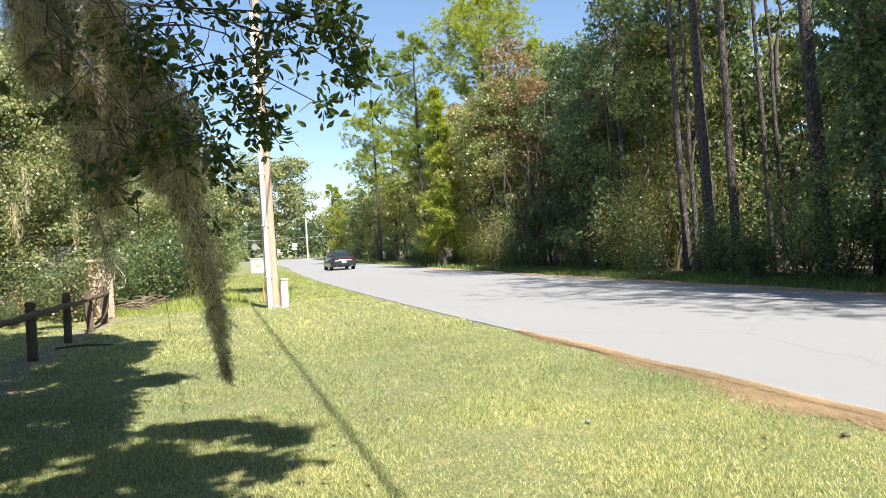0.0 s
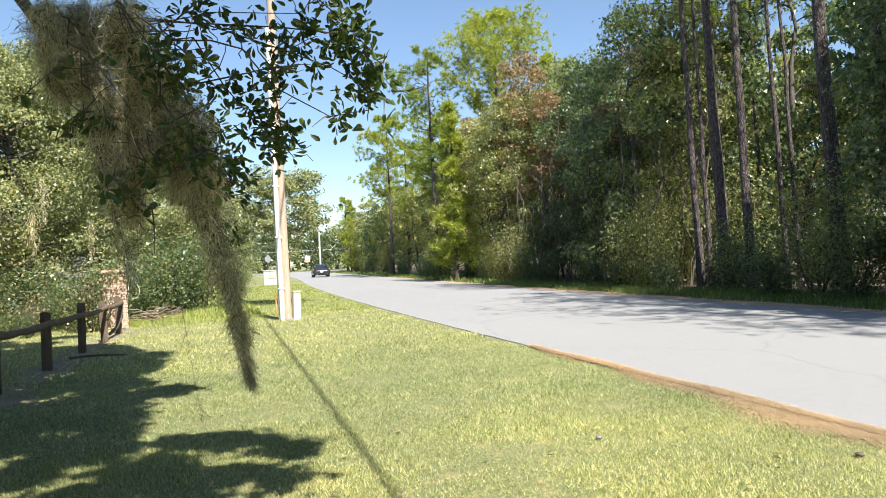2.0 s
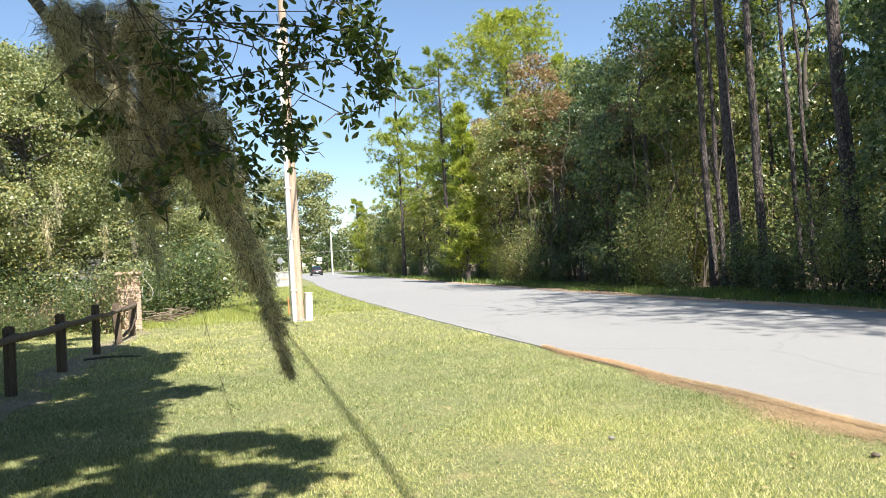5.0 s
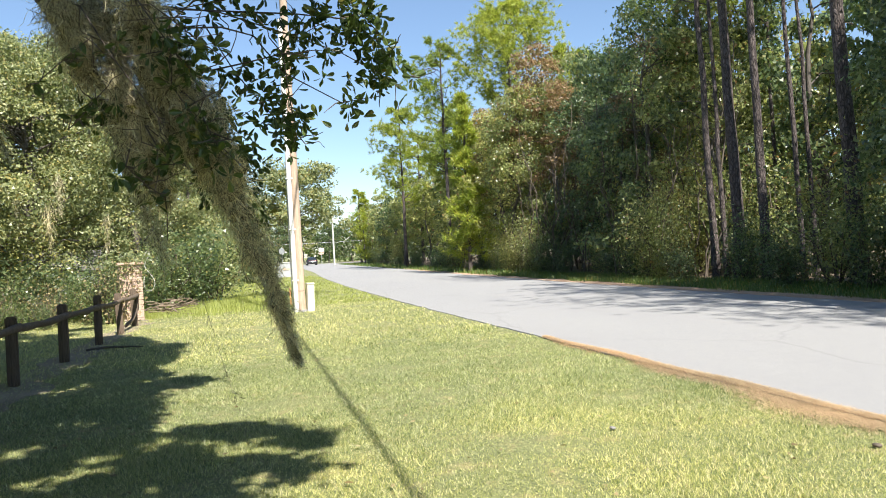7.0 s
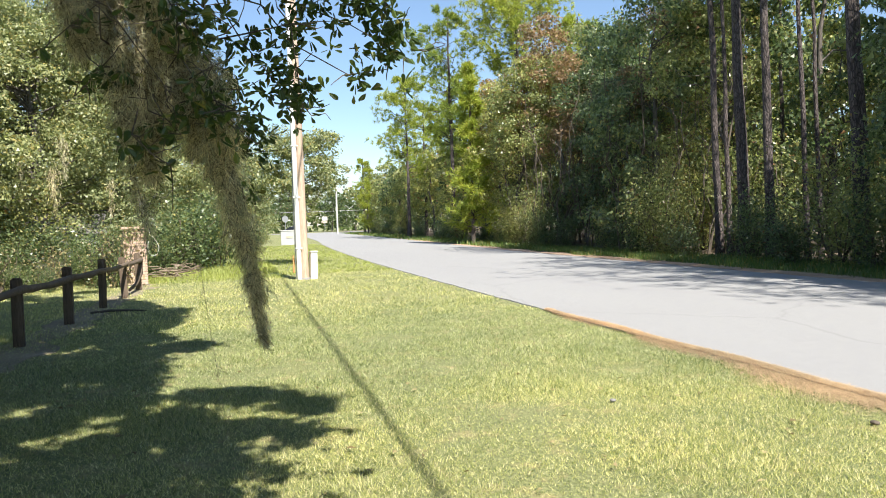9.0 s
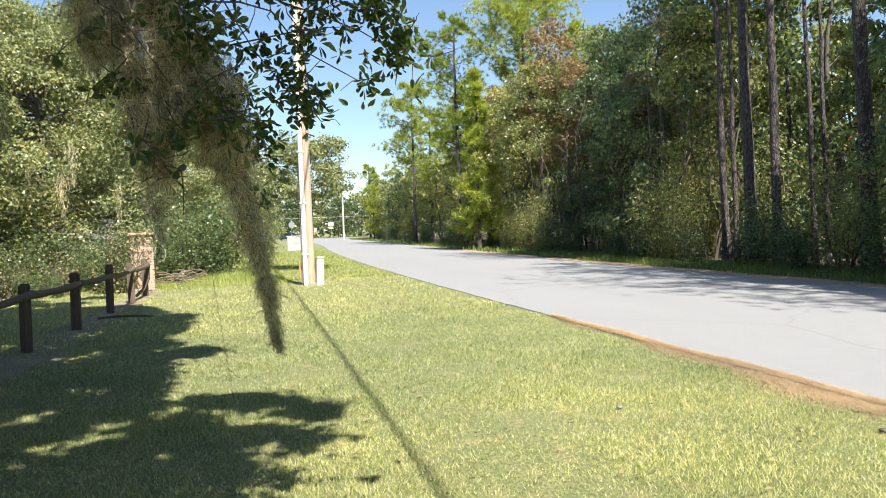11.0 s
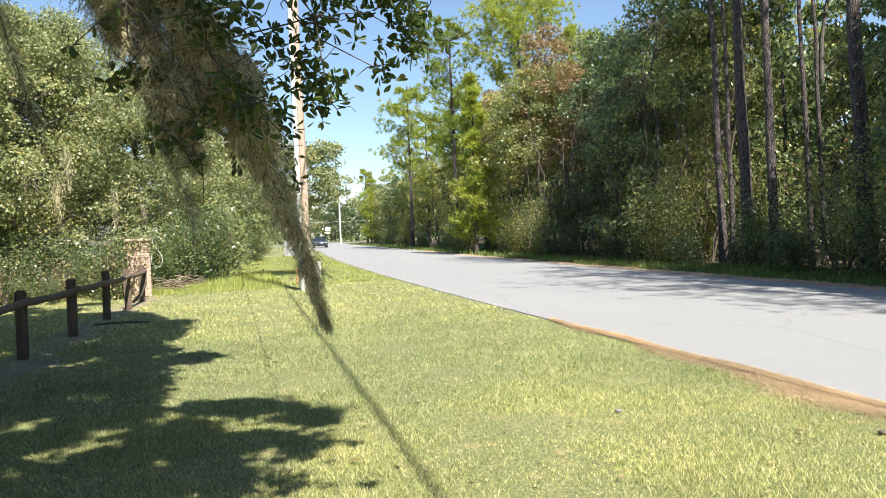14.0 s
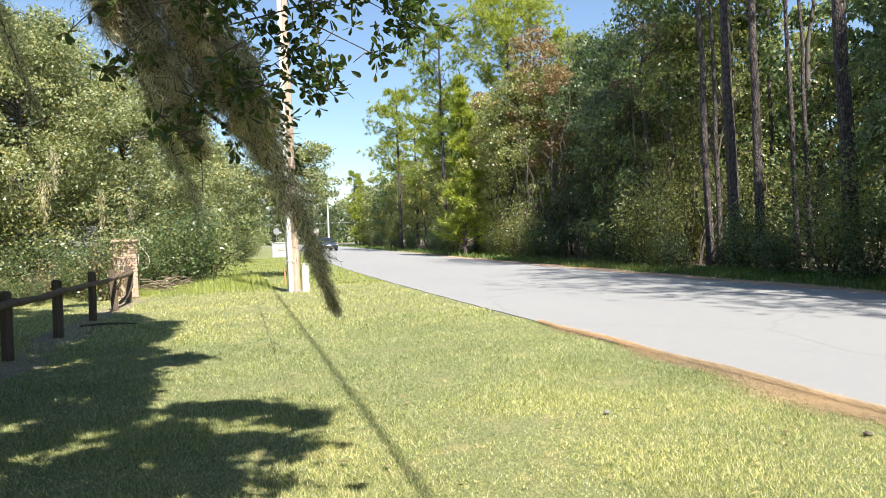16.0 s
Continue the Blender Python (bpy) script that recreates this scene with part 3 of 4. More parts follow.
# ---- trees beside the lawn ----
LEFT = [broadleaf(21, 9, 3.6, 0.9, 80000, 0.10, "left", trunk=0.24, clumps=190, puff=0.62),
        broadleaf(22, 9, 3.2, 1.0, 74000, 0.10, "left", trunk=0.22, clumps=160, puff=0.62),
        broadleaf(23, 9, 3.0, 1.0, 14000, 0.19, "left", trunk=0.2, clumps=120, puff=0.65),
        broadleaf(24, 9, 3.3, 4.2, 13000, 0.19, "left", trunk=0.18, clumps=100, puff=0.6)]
# oaks at y 6, 12.5 and -5 are unseen, added to block sky light
LEFT_SPOTS = [(0, -7.0, 29.0, 1.05), (1, -9.6, 24.0, 1.15), (0, -3.6, 35.0, 0.95), (1, -7.5, 33.0, 1.2), (2, -2.2, 46.0, 0.95), (2, -5.5, 52.0, 1.2), (2, -12.0, 31.0, 1.3),
              (2, 0.0, 52.0, 0.85), (3, 2.7, 31.5, 0.6), (2, -3.0, 66.0, 1.1), (2, 1.5, 80.0, 0.95), (2, -1.0, 96.0, 1.15), (2, 2.5, 112.0, 0.9), (2, -4.5, 125.0, 1.2), (2, -9.5, 6.0, 1.0), (2, -10.0, 12.5, 1.0), (2, -9.0, -5.0, 1.1), (2, -14.0, 40.0, 1.4), (2, -11.0, 48.0, 1.4)]
for n, (k, x, y, s) in enumerate(LEFT_SPOTS):
    plant("lawn_oak", LEFT[k], scaled(x, y, 77 * n, s), "broad sunlit oak with drooping leafy branches beside the lawn", "tree", "oaks beside the lawn")
FAR_SPOTS = [(6, 163), (11, 168), (16.5, 172), (21, 166), (27, 170), (0, 166), (-7, 162), (13.5, 174), (23, 173)]
for n, (x, y) in enumerate(FAR_SPOTS):
    plant("far_tree", DEEP[n % 4], scaled(x, y, 50 * n, 1.3, 0.78 + 0.28 * ((n * 37) % 5) / 4), "green tree beyond the cross street", "tree", "trees beyond the cross street")
LEFT_SHRUBS = [(-2.6, 30.5, 0.9), (-1.6, 36.0, 1.0), (-3.9, 26.0, 0.45), (-4.9, 22.6, 0.36), (-6.6, 23.4, 0.7), (-7.6, 22.3, 0.8), (-0.6, 43.0, 1.0), (0.2, 49.0, 0.9), (-6.4, 29.5, 0.9), (1.2, 57.0, 0.9), (-5.6, 22.2, 0.4), (-8.6, 26, 1.0), (2.4, 72.0, 0.9), (3.4, 90.0, 1.0)]
for n, (x, y, s) in enumerate(LEFT_SHRUBS):
    plant("lawn_shrub", SHRUBS[0 if n in (2, 3, 4, 5, 10) else 3], scaled(x, y, 63 * n, s), "bushy green shrub at the lawn's edge", "shrub", "shrubs beside the lawn")

for n, (x, y, s, k) in enumerate(((-4.3, 24.9, 0.75, 0), (-5.1, 24.2, 0.7, 2), (-6.0, 23.9, 0.9, 0), (-7.0, 23.0, 1.1, 0), (-7.9, 22.0, 1.2, 0), (-3.7, 25.4, 0.9, 0), (-4.6, 26.4, 0.8, 0), (-5.6, 25.6, 0.75, 2), (-6.8, 25.2, 1.2, 0), (-8.4, 24.0, 1.3, 0), (-5.0, 26.6, 1.0, 0), (-6.5, 26.6, 1.25, 1), (-3.3, 27.6, 1.1, 0), (-2.4, 28.8, 1.2, 0), (-1.7, 30.0, 1.5, 0), (-0.7, 31.5, 1.6, 0), (-3.4, 23.2, 0.75, 0))):
    plant("fence_shrub", SHRUBS[k], scaled(x, y, 49 * n, s * 1.15, s), "dark tangled shrub behind the fence", "shrub", "shrubs behind the fence")
# dry yellow leaves whose pale tone also stands for sunlit undergrowth
for n, (x, y) in enumerate(((16.6, 26.4), (16.9, 27.4), (17.4, 26.8))):
    plant("yellow_shrub", SHRUBS[1], scaled(x, y, 49 * n, 0.75, 1.45), "tall yellowing shrub at the woods' edge", "shrub", "yellowing shrubs at the woods")
DRY = shrub(96, 1.5, 0.9, 500, 0.08, "dead", 16)
for n, (x, y, s) in enumerate(((-3.3, 23.25, 1.15), (-5.0, 23.4, 0.8), (-6.2, 22.6, 0.9), (-7.2, 21.6, 0.8), (-4.0, 24.4, 0.7))):
    plant("dry_bush", DRY, scaled(x, y, 71 * n, s), "tangled dry brown bush behind the fence", "shrub", "dry bushes behind the fence")

# ---- the oak that shades the lawn ----
def build_shade_oak():
    rng = np.random.default_rng(31)
    s = np.array(SUN_DIR) / SUN_DIR.z
    # outline of the shade on the lawn: distance north, and how far east it reaches
    north = [2.4, 4.2, 4.5, 4.75, 5.1, 5.25, 5.6, 6.0, 6.5, 7.0, 7.4, 7.7, 8.2, 9.5, 10.2, 10.8, 11.3, 12.9, 14.0, 15.9, 17.0, 18.6, 20.0]
    east = [0.8, 0.6, 0.0, 0.0, 0.2, 0.5, 0.42, 0.85, 0.8, 0.6, 0.3, -0.6, -0.95, -0.95, -0.8, -0.25, -0.95, -1.15, -1.0, -1.0, -1.7, -2.2, -3.0]
    gaps = [(-0.75, 4.6, 0.3), (-1.35, 6.36, 0.3), (-0.6, 5.83, 0.26), (-1.11, 5.14, 0.28), (-0.35, 4.85, 0.3), (0.25, 6.6, 0.16), (-2.6, 9.0, 0.3), (-2.0, 7.4, 0.25), (-3.6, 12.5, 0.4), (-2.4, 13.5, 0.3), (-0.2, 6.5, 0.18), (0.05, 7.05, 0.16), (0.5, 6.35, 0.14), (-0.55, 7.1, 0.18), (0.15, 5.65, 0.2), (-1.7, 8.6, 0.2), (-2.2, 11.0, 0.25), (-1.0, 12.2, 0.2)]
    spots = []
    while len(spots) < 1350:
        x, y = rng.uniform(-6.5, 1.0), rng.uniform(2.4, 19.0)
        thin = 4.45 < y < 5.4 and x > -1.05 and rng.uniform() < 0.9
        if x < np.interp(y, north, east) - 0.12 and not thin and all(math.hypot(x - a, y - b) > r + 0.12 for a, b, r in gaps):
            spots.append((x, y))
    spots += [(rng.uniform(-7.0, -3.6), rng.uniform(18, 22)) for _ in range(40)]
    spots = np.array(spots)
    h = rng.uniform(6.8, 8.8, len(spots))
    c = np.stack([spots[:, 0], spots[:, 1], np.zeros(len(spots))], 1) + h[:, None] * s
    # extra unseen clumps: over shades the near branch, the others block sky light
    over = np.array([(rng.uniform(-1.1, 0.5), rng.uniform(3.0, 3.7), rng.uniform(1.5, 2.7)) for _ in range(9)])
    crown = np.stack([rng.uniform(-11.5, -3.3, 260), rng.uniform(-9, 9.5, 260), rng.uniform(6, 10, 260)], 1)
    roof = np.stack([rng.uniform(-9.0, -1.7, 260), rng.uniform(-5, 9.5, 260), rng.uniform(8.0, 10.0, 260)], 1)
    c = np.concatenate([c, over + rng.uniform(2.6, 4.2, (len(over), 1)) * s, crown, roof])
    trunk = bent(rng, (-7.0, -1.5, -0.2), (-5.2, 0.6, 4.6), 7, 0.03)
    stem, wood = tube(trunk, np.linspace(0.48, 0.3, 7), 12), []
    for k in range(0, len(c), 9):
        mid = trunk[-1] * 0.5 + c[k] * 0.5 + [0, 0, 0.4]
        wood.append(tube(np.concatenate([bent(rng, trunk[-1], mid, 5, 0.05), bent(rng, mid, c[k], 5, 0.05)[1:]]), np.linspace(0.13, 0.012, 9), 6))
    many = 190000
    pick = rng.integers(0, len(c), many)
    d = rng.normal(size=(many, 3)) * np.where(pick < len(spots), 0.14, 0.38)[:, None]
    v, f = sprays(rng, c[pick] + d, unit(d) + [0, 0, 1.0], 0.21, 0.16)
    vw, fw = joined(wood)
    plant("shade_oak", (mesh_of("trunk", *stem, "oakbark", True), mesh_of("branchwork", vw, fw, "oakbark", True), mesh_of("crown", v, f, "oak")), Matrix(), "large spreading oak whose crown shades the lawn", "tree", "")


build_shade_oak()

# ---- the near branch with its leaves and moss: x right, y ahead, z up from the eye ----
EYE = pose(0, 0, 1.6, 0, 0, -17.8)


def oak_leaves(rng, line, count, spread, ln=0.044):
    """Rounded folded leaves in rosettes round a twig."""
    s = rng.uniform(0.15, 1.0, count) * (len(line) - 1)
    i = np.minimum(s.astype(int), len(line) - 2)
    base = line[i] + (line[i + 1] - line[i]) * (s - i)[:, None]
    group = rng.integers(0, max(1, count // 6), count)
    hub = (base + rng.normal(size=(count, 3)) * spread)[group]
    off = rng.normal(size=(count, 3))
    c = hub + off * 0.008
    a = unit(unit(off) + [0.15, 0, -0.1])
    b = unit(np.cross(a, rng.normal(size=(count, 3))))
    n = np.cross(a, b)
    l = ln * rng.uniform(0.7, 1.25, (count, 1))
    w = l * rng.uniform(0.19, 0.27, (count, 1))
    fold = n * w * 0.3
    v = np.stack([c, c + a * l * 0.33 + b * w * 0.6 + fold, c + a * l * 0.66 + b * w + fold, c + a * l * 0.9 + b * w * 0.68 + fold * 0.5, c + a * l - n * l * 0.05,
                  c + a * l * 0.9 - b * w * 0.68 + fold * 0.5, c + a * l * 0.66 - b * w + fold, c + a * l * 0.33 - b * w * 0.6 + fold], 1)
    q = np.arange(count)[:, None] * 8
    f = np.concatenate([q + [0, 1, 2, 3, 4], q + [0, 4, 5, 6, 7]], 0)
    return v.reshape(-1, 3), f


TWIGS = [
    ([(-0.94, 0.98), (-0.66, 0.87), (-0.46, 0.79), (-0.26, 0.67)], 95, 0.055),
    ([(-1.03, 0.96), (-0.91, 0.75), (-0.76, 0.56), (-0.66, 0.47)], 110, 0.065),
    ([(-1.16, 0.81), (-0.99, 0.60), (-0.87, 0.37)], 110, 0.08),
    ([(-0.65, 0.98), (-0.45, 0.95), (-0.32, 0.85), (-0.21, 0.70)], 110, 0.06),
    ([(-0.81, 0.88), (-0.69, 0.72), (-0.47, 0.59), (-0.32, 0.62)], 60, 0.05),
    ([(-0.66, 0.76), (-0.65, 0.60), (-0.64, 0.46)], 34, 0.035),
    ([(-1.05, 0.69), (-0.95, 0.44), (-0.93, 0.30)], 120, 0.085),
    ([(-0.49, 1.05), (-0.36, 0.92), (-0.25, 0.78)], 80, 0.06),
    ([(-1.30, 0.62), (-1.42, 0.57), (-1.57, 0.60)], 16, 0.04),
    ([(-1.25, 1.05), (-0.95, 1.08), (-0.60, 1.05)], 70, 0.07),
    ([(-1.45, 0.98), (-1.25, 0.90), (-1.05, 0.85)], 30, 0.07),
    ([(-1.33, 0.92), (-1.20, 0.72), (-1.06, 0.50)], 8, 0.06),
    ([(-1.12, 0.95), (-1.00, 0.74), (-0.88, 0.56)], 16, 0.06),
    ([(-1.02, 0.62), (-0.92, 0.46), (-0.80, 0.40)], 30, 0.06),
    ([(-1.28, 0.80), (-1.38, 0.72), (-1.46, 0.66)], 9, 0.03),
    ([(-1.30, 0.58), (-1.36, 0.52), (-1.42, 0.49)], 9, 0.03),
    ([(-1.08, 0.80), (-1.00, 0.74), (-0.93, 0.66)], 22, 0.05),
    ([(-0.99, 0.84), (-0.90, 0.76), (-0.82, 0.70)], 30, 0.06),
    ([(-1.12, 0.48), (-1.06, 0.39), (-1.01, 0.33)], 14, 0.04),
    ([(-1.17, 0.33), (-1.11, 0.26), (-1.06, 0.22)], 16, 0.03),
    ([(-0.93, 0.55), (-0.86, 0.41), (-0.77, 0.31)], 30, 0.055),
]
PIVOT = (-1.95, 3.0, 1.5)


def build_branch():
    rng = np.random.default_rng(51)
    piv = np.array(PIVOT)
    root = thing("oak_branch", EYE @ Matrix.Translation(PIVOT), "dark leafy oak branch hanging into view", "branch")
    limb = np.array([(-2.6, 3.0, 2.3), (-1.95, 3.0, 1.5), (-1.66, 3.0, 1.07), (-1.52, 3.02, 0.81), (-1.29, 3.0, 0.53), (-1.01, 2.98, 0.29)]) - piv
    v, f = tube(limb, [0.035, 0.03, 0.024, 0.02, 0.014, 0.006], 8)
    hang("limb", mesh_of("limb", v, f, "oakbark", True), root)
    for k, (pts, count, spread) in enumerate(TWIGS):
        depth = 3.0 + 0.12 * math.sin(k * 2.3) if k < 11 else 2.62
        line = np.array([(x, depth + rng.normal() * 0.03, z) for x, z in pts]) - piv
        start = limb[2] if k in (0, 3, 7, 9, 10) else limb[3] if k in (1, 4, 5) else limb[4]
        lead = bent(rng, start, line[0], 4, 0.12)
        pieces = [tube(np.concatenate([lead[:-1], line]), np.linspace(0.005, 0.0018, len(line) + 3), 5)]
        for _ in range(7):
            p = line[rng.integers(0, len(line))]
            pieces.append(tube(bent(rng, p, p + rng.normal(size=3) * [0.09, 0.06, 0.07], 4, 0.08), np.linspace(0.0028, 0.0012, 4), 4))
        vw, fw = joined(pieces)
        twig = hang("twig", mesh_of("twig", vw, fw, "twig", True), root)
        v, f = oak_leaves(rng, line, int(count * 2.5), spread * 0.85)
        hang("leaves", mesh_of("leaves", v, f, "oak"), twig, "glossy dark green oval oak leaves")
    return root


def strands(rng, spine, radii, count, length, curl=0.5, half=0.00065, steps=7, clump=0):
    """Curling filaments that start along a spine and hang beside it."""
    spine, radii = np.asarray(spine, float), np.asarray(radii, float)
    k = len(spine) - 1
    s = rng.uniform(0, 1, count) ** 1.2 * k
    i = np.minimum(s.astype(int), k - 1)
    w = (s - i)[:, None]
    p = spine[i] * (1 - w) + spine[i + 1] * w
    r = radii[i] * (1 - w[:, 0]) + radii[i + 1] * w[:, 0]
    tuft = rng.integers(0, max(1, count // clump), count) if clump else np.arange(count)
    i, w, p, r = i[tuft], w[tuft], p[tuft], r[tuft]
    p = p + (rng.normal(size=(count, 3))[tuft] * 0.75 + rng.normal(size=(count, 3)) * 0.17) * r[:, None] * [0.75, 0.6, 0.75]
    along = unit(spine[i + 1] - spine[i])
    step = (length * rng.uniform(0.4, 1.3, count) * (0.35 + 0.65 * r / radii.max()) / steps)[:, None]
    d = unit(along + rng.normal(size=(count, 3)) * 0.45)
    rows = [p]
    for _ in range(steps):
        d = unit(d * 0.75 + along * 0.2 + [0, 0, -0.14] + rng.normal(size=(count, 3)) * curl)
        p = p + d * step
        rows.append(p)
    line = np.stack(rows, 1)
    side = unit(np.cross(d, rng.normal(size=(count, 3))))[:, None] * half
    v = np.stack([line - side, line + side], 2).reshape(-1, 3)
    n = steps + 1
    q = (np.arange(count)[:, None] * n + np.arange(steps)[None]).reshape(-1, 1) * 2
    f = q + np.array([[0, 1, 3, 2]])
    return v, f


def moss(name, seed, top, spine, radii, count, length, label, parts=2):
    """A hanging tuft about its top point; the spine is given from that point."""
    rng = np.random.default_rng(seed)
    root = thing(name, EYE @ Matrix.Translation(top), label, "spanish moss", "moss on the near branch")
    for k in range(parts):
        v, f = strands(rng, spine, radii, count // parts, length, 0.58, 0.0009, 8, 0 if parts == 1 else 12)
        tagged(hang("tuft", mesh_of("tuft", v, f, "moss"), root), kind="stuff")
    core = np.asarray(spine, float)
    v, f = tube(core, np.linspace(0.006, 0.0015, len(core)) * (0.12 if name == "wispy_moss" else 0.7), 5)
    hang("stem", mesh_of("stem", v, f, "twig", True), root)
    return root


def build_moss():
    made = []
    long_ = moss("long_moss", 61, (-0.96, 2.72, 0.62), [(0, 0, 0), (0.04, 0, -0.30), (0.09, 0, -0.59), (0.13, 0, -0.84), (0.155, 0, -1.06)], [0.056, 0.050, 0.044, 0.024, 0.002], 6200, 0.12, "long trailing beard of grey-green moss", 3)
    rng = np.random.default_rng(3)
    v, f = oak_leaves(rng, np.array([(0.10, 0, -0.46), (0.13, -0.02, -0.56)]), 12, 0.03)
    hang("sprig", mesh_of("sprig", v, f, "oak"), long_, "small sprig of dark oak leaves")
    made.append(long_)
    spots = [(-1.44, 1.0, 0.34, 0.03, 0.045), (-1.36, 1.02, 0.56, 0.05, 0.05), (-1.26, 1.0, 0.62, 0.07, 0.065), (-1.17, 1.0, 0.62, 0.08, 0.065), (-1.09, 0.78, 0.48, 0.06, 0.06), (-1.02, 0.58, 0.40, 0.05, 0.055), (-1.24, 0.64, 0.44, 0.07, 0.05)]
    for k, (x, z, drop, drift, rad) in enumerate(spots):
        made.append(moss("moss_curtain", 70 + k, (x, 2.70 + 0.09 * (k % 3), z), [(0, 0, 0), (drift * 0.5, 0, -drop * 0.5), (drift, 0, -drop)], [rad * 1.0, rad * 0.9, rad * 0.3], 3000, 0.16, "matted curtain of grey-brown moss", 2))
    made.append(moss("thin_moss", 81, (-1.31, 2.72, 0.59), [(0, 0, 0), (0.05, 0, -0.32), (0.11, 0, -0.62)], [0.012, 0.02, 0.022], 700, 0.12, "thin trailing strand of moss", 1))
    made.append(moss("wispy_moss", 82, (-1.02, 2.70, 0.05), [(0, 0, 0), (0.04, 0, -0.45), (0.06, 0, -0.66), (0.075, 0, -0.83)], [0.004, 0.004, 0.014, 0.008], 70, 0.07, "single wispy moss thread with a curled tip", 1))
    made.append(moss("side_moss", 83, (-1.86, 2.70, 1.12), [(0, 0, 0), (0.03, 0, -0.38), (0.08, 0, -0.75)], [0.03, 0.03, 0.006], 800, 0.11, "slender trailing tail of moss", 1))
    return made


def build_tree_moss():
    """Moss hanging in the oaks beside the lawn."""
    rng = np.random.default_rng(91)
    meshes = []
    for k in range(3):
        v, f = strands(rng, [(0, 0, 0), (0.04, 0, -0.6), (0.02, 0, -1.3)], [0.16, 0.12, 0.04], 150, 0.4, 0.3, 0.004, 6)
        meshes.append(mesh_of("tuft", v, f, "moss"))
    for n, (x, y, z) in enumerate(((-5.2, 25.2, 3.6), (-6.4, 26.5, 4.4), (-7.4, 24.4, 3.6), (-3.9, 27.4, 3.4), (-8.2, 23.0, 4.2), (-3.4, 31.0, 3.6), (-5.0, 26.0, 4.6))):
        ob = thing("tree_moss", scaled(x, y, 40 * n, 1.0, 1.0 + 0.25 * math.sin(n), z), "grey moss hanging from the lawn oaks", "spanish moss", "moss in the lawn oaks")
        tagged(hang("tuft", meshes[n % 3], ob), kind="stuff")


build_tree_moss()
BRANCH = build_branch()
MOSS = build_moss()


# ---- lawn things ----
def build_pole():
    root = thing("utility_pole", pose(1.98, 22.55, 0, 0, -0.4, 0), "orange-brown wooden utility pole with a white conduit", "utility pole")
    v, f = tube([(0, 0, -0.3), (0, 0, 2), (0.01, 0, 4.5), (0, 0, 7), (0.01, 0, 10.5)], [0.135, 0.13, 0.125, 0.118, 0.105], 18)
    hang("shaft", mesh_of("shaft", v, f, "pole", True), root)
    v, f = tube([(-0.15, -0.11, -0.1), (-0.15, -0.11, 3), (-0.145, -0.11, 6), (-0.135, -0.11, 8.6)], [0.07] * 4, 12)
    hang("conduit", mesh_of("conduit", v, f, "white", True), root, "white plastic conduit")
    v, f = tube([(-0.235, -0.03, -0.1), (-0.235, -0.03, 2.2), (-0.2, -0.02, 4.4)], [0.016] * 3, 8)
    hang("ground_wire", mesh_of("ground_wire", v, f, "steel", True), root)
    for z in (0.9, 2.4, 3.9, 5.4, 6.9):
        part("strap", box_bm(0.20, 0.02, 0.035, -0.14, -0.182, z, 0.004), "white", root)
    part("marker", cyl_bm(0.026, 0.024, 0.5, Matrix.Translation((-0.29, 0.1, 0.2)), 10), "orange", root, "orange cable marker")
    plate = cyl_bm(0.22, 0.18, 0.07, Matrix.Translation((0.0, 0, -0.03)), 14)
    part("footing", plate, "roof", root)


def build_cabinet():
    root = thing("cable_cabinet", pose(2.24, 22.5, 0, 0, 1.2, 12), "narrow ivory utility cabinet beside the pole", "utility box")
    part("case", box_bm(0.20, 0.22, 0.82, 0, 0, -0.05, 0.02), "cover", root)
    part("lid", box_bm(0.22, 0.24, 0.05, 0, 0, 0.77, 0.015), "cover", root)
    part("latch", box_bm(0.03, 0.02, 0.06, 0.05, -0.115, 0.45, 0.004), "steel", root)


def build_cable():
    for x, z, r, lab in ((2.62, 9.0, 0.026, "thick black overhead service cable"),):
        pts = [(x + 0.016 * (y + 3), y, z + 0.0008 * (y - 2) ** 2) for y in np.linspace(-45, 22.4, 21)]
        v, f = tube(pts, [r] * 21, 6)
        tagged(new("overhead_cable", mesh_of("overhead_cable", v, f, "cable", True)), lab, "cable")


POSTS = [(-3.30, 6.9), (-3.15, 9.35), (-3.0, 11.87), (-2.83, 14.38), (-2.70, 17.1), (-2.55, 19.25), (-2.50, 21.6)]


def build_fence():
    root = thing("rail_fence", pose(-2.8, 14, 0), "weathered dark wooden post and rail fence on the lawn", "fence")
    rng = np.random.default_rng(4)
    for k, (x, y) in enumerate(POSTS):
        h = 1.0 + 0.03 * math.sin(k * 2.1)
        bm = box_bm(0.15, 0.15, h + 0.2, 0, 0, -0.2, 0.022)
        m = pose(x + 2.8, y - 14, 0, rng.normal() * 0.8, rng.normal() * 1.2, rng.uniform(-12, 12))
        part("post", bm, "post", root, m=m)
    for k in range(len(POSTS) - 1):
        (x0, y0), (x1, y1) = POSTS[k], POSTS[k + 1]
        last = k == len(POSTS) - 2
        p = [np.array([x0 + (x1 - x0) * s + 2.8 + 0.085, y0 + (y1 - y0) * s - 14, 0.80 - 0.02 * math.sin(math.pi * s) + 0.01 * rng.normal()]) for s in np.linspace(-0.03, 1.03, 7)]
        v, f = tube(p, 0.052 + 0.006 * rng.normal(size=7), 10)
        hang("rail", mesh_of("rail", v, f, "post", True), root)
        if last:
            p = [(x1 + 2.8 + 0.09, y1 - 14, 0.82), (x1 + 2.88, y1 - 14.1, 0.45), (x1 + 2.80, y1 - 14.5, 0.2), (x1 + 2.7, y1 - 15.1, 0.09)]
            v, f = tube(p, [0.05, 0.05, 0.045, 0.04], 8)
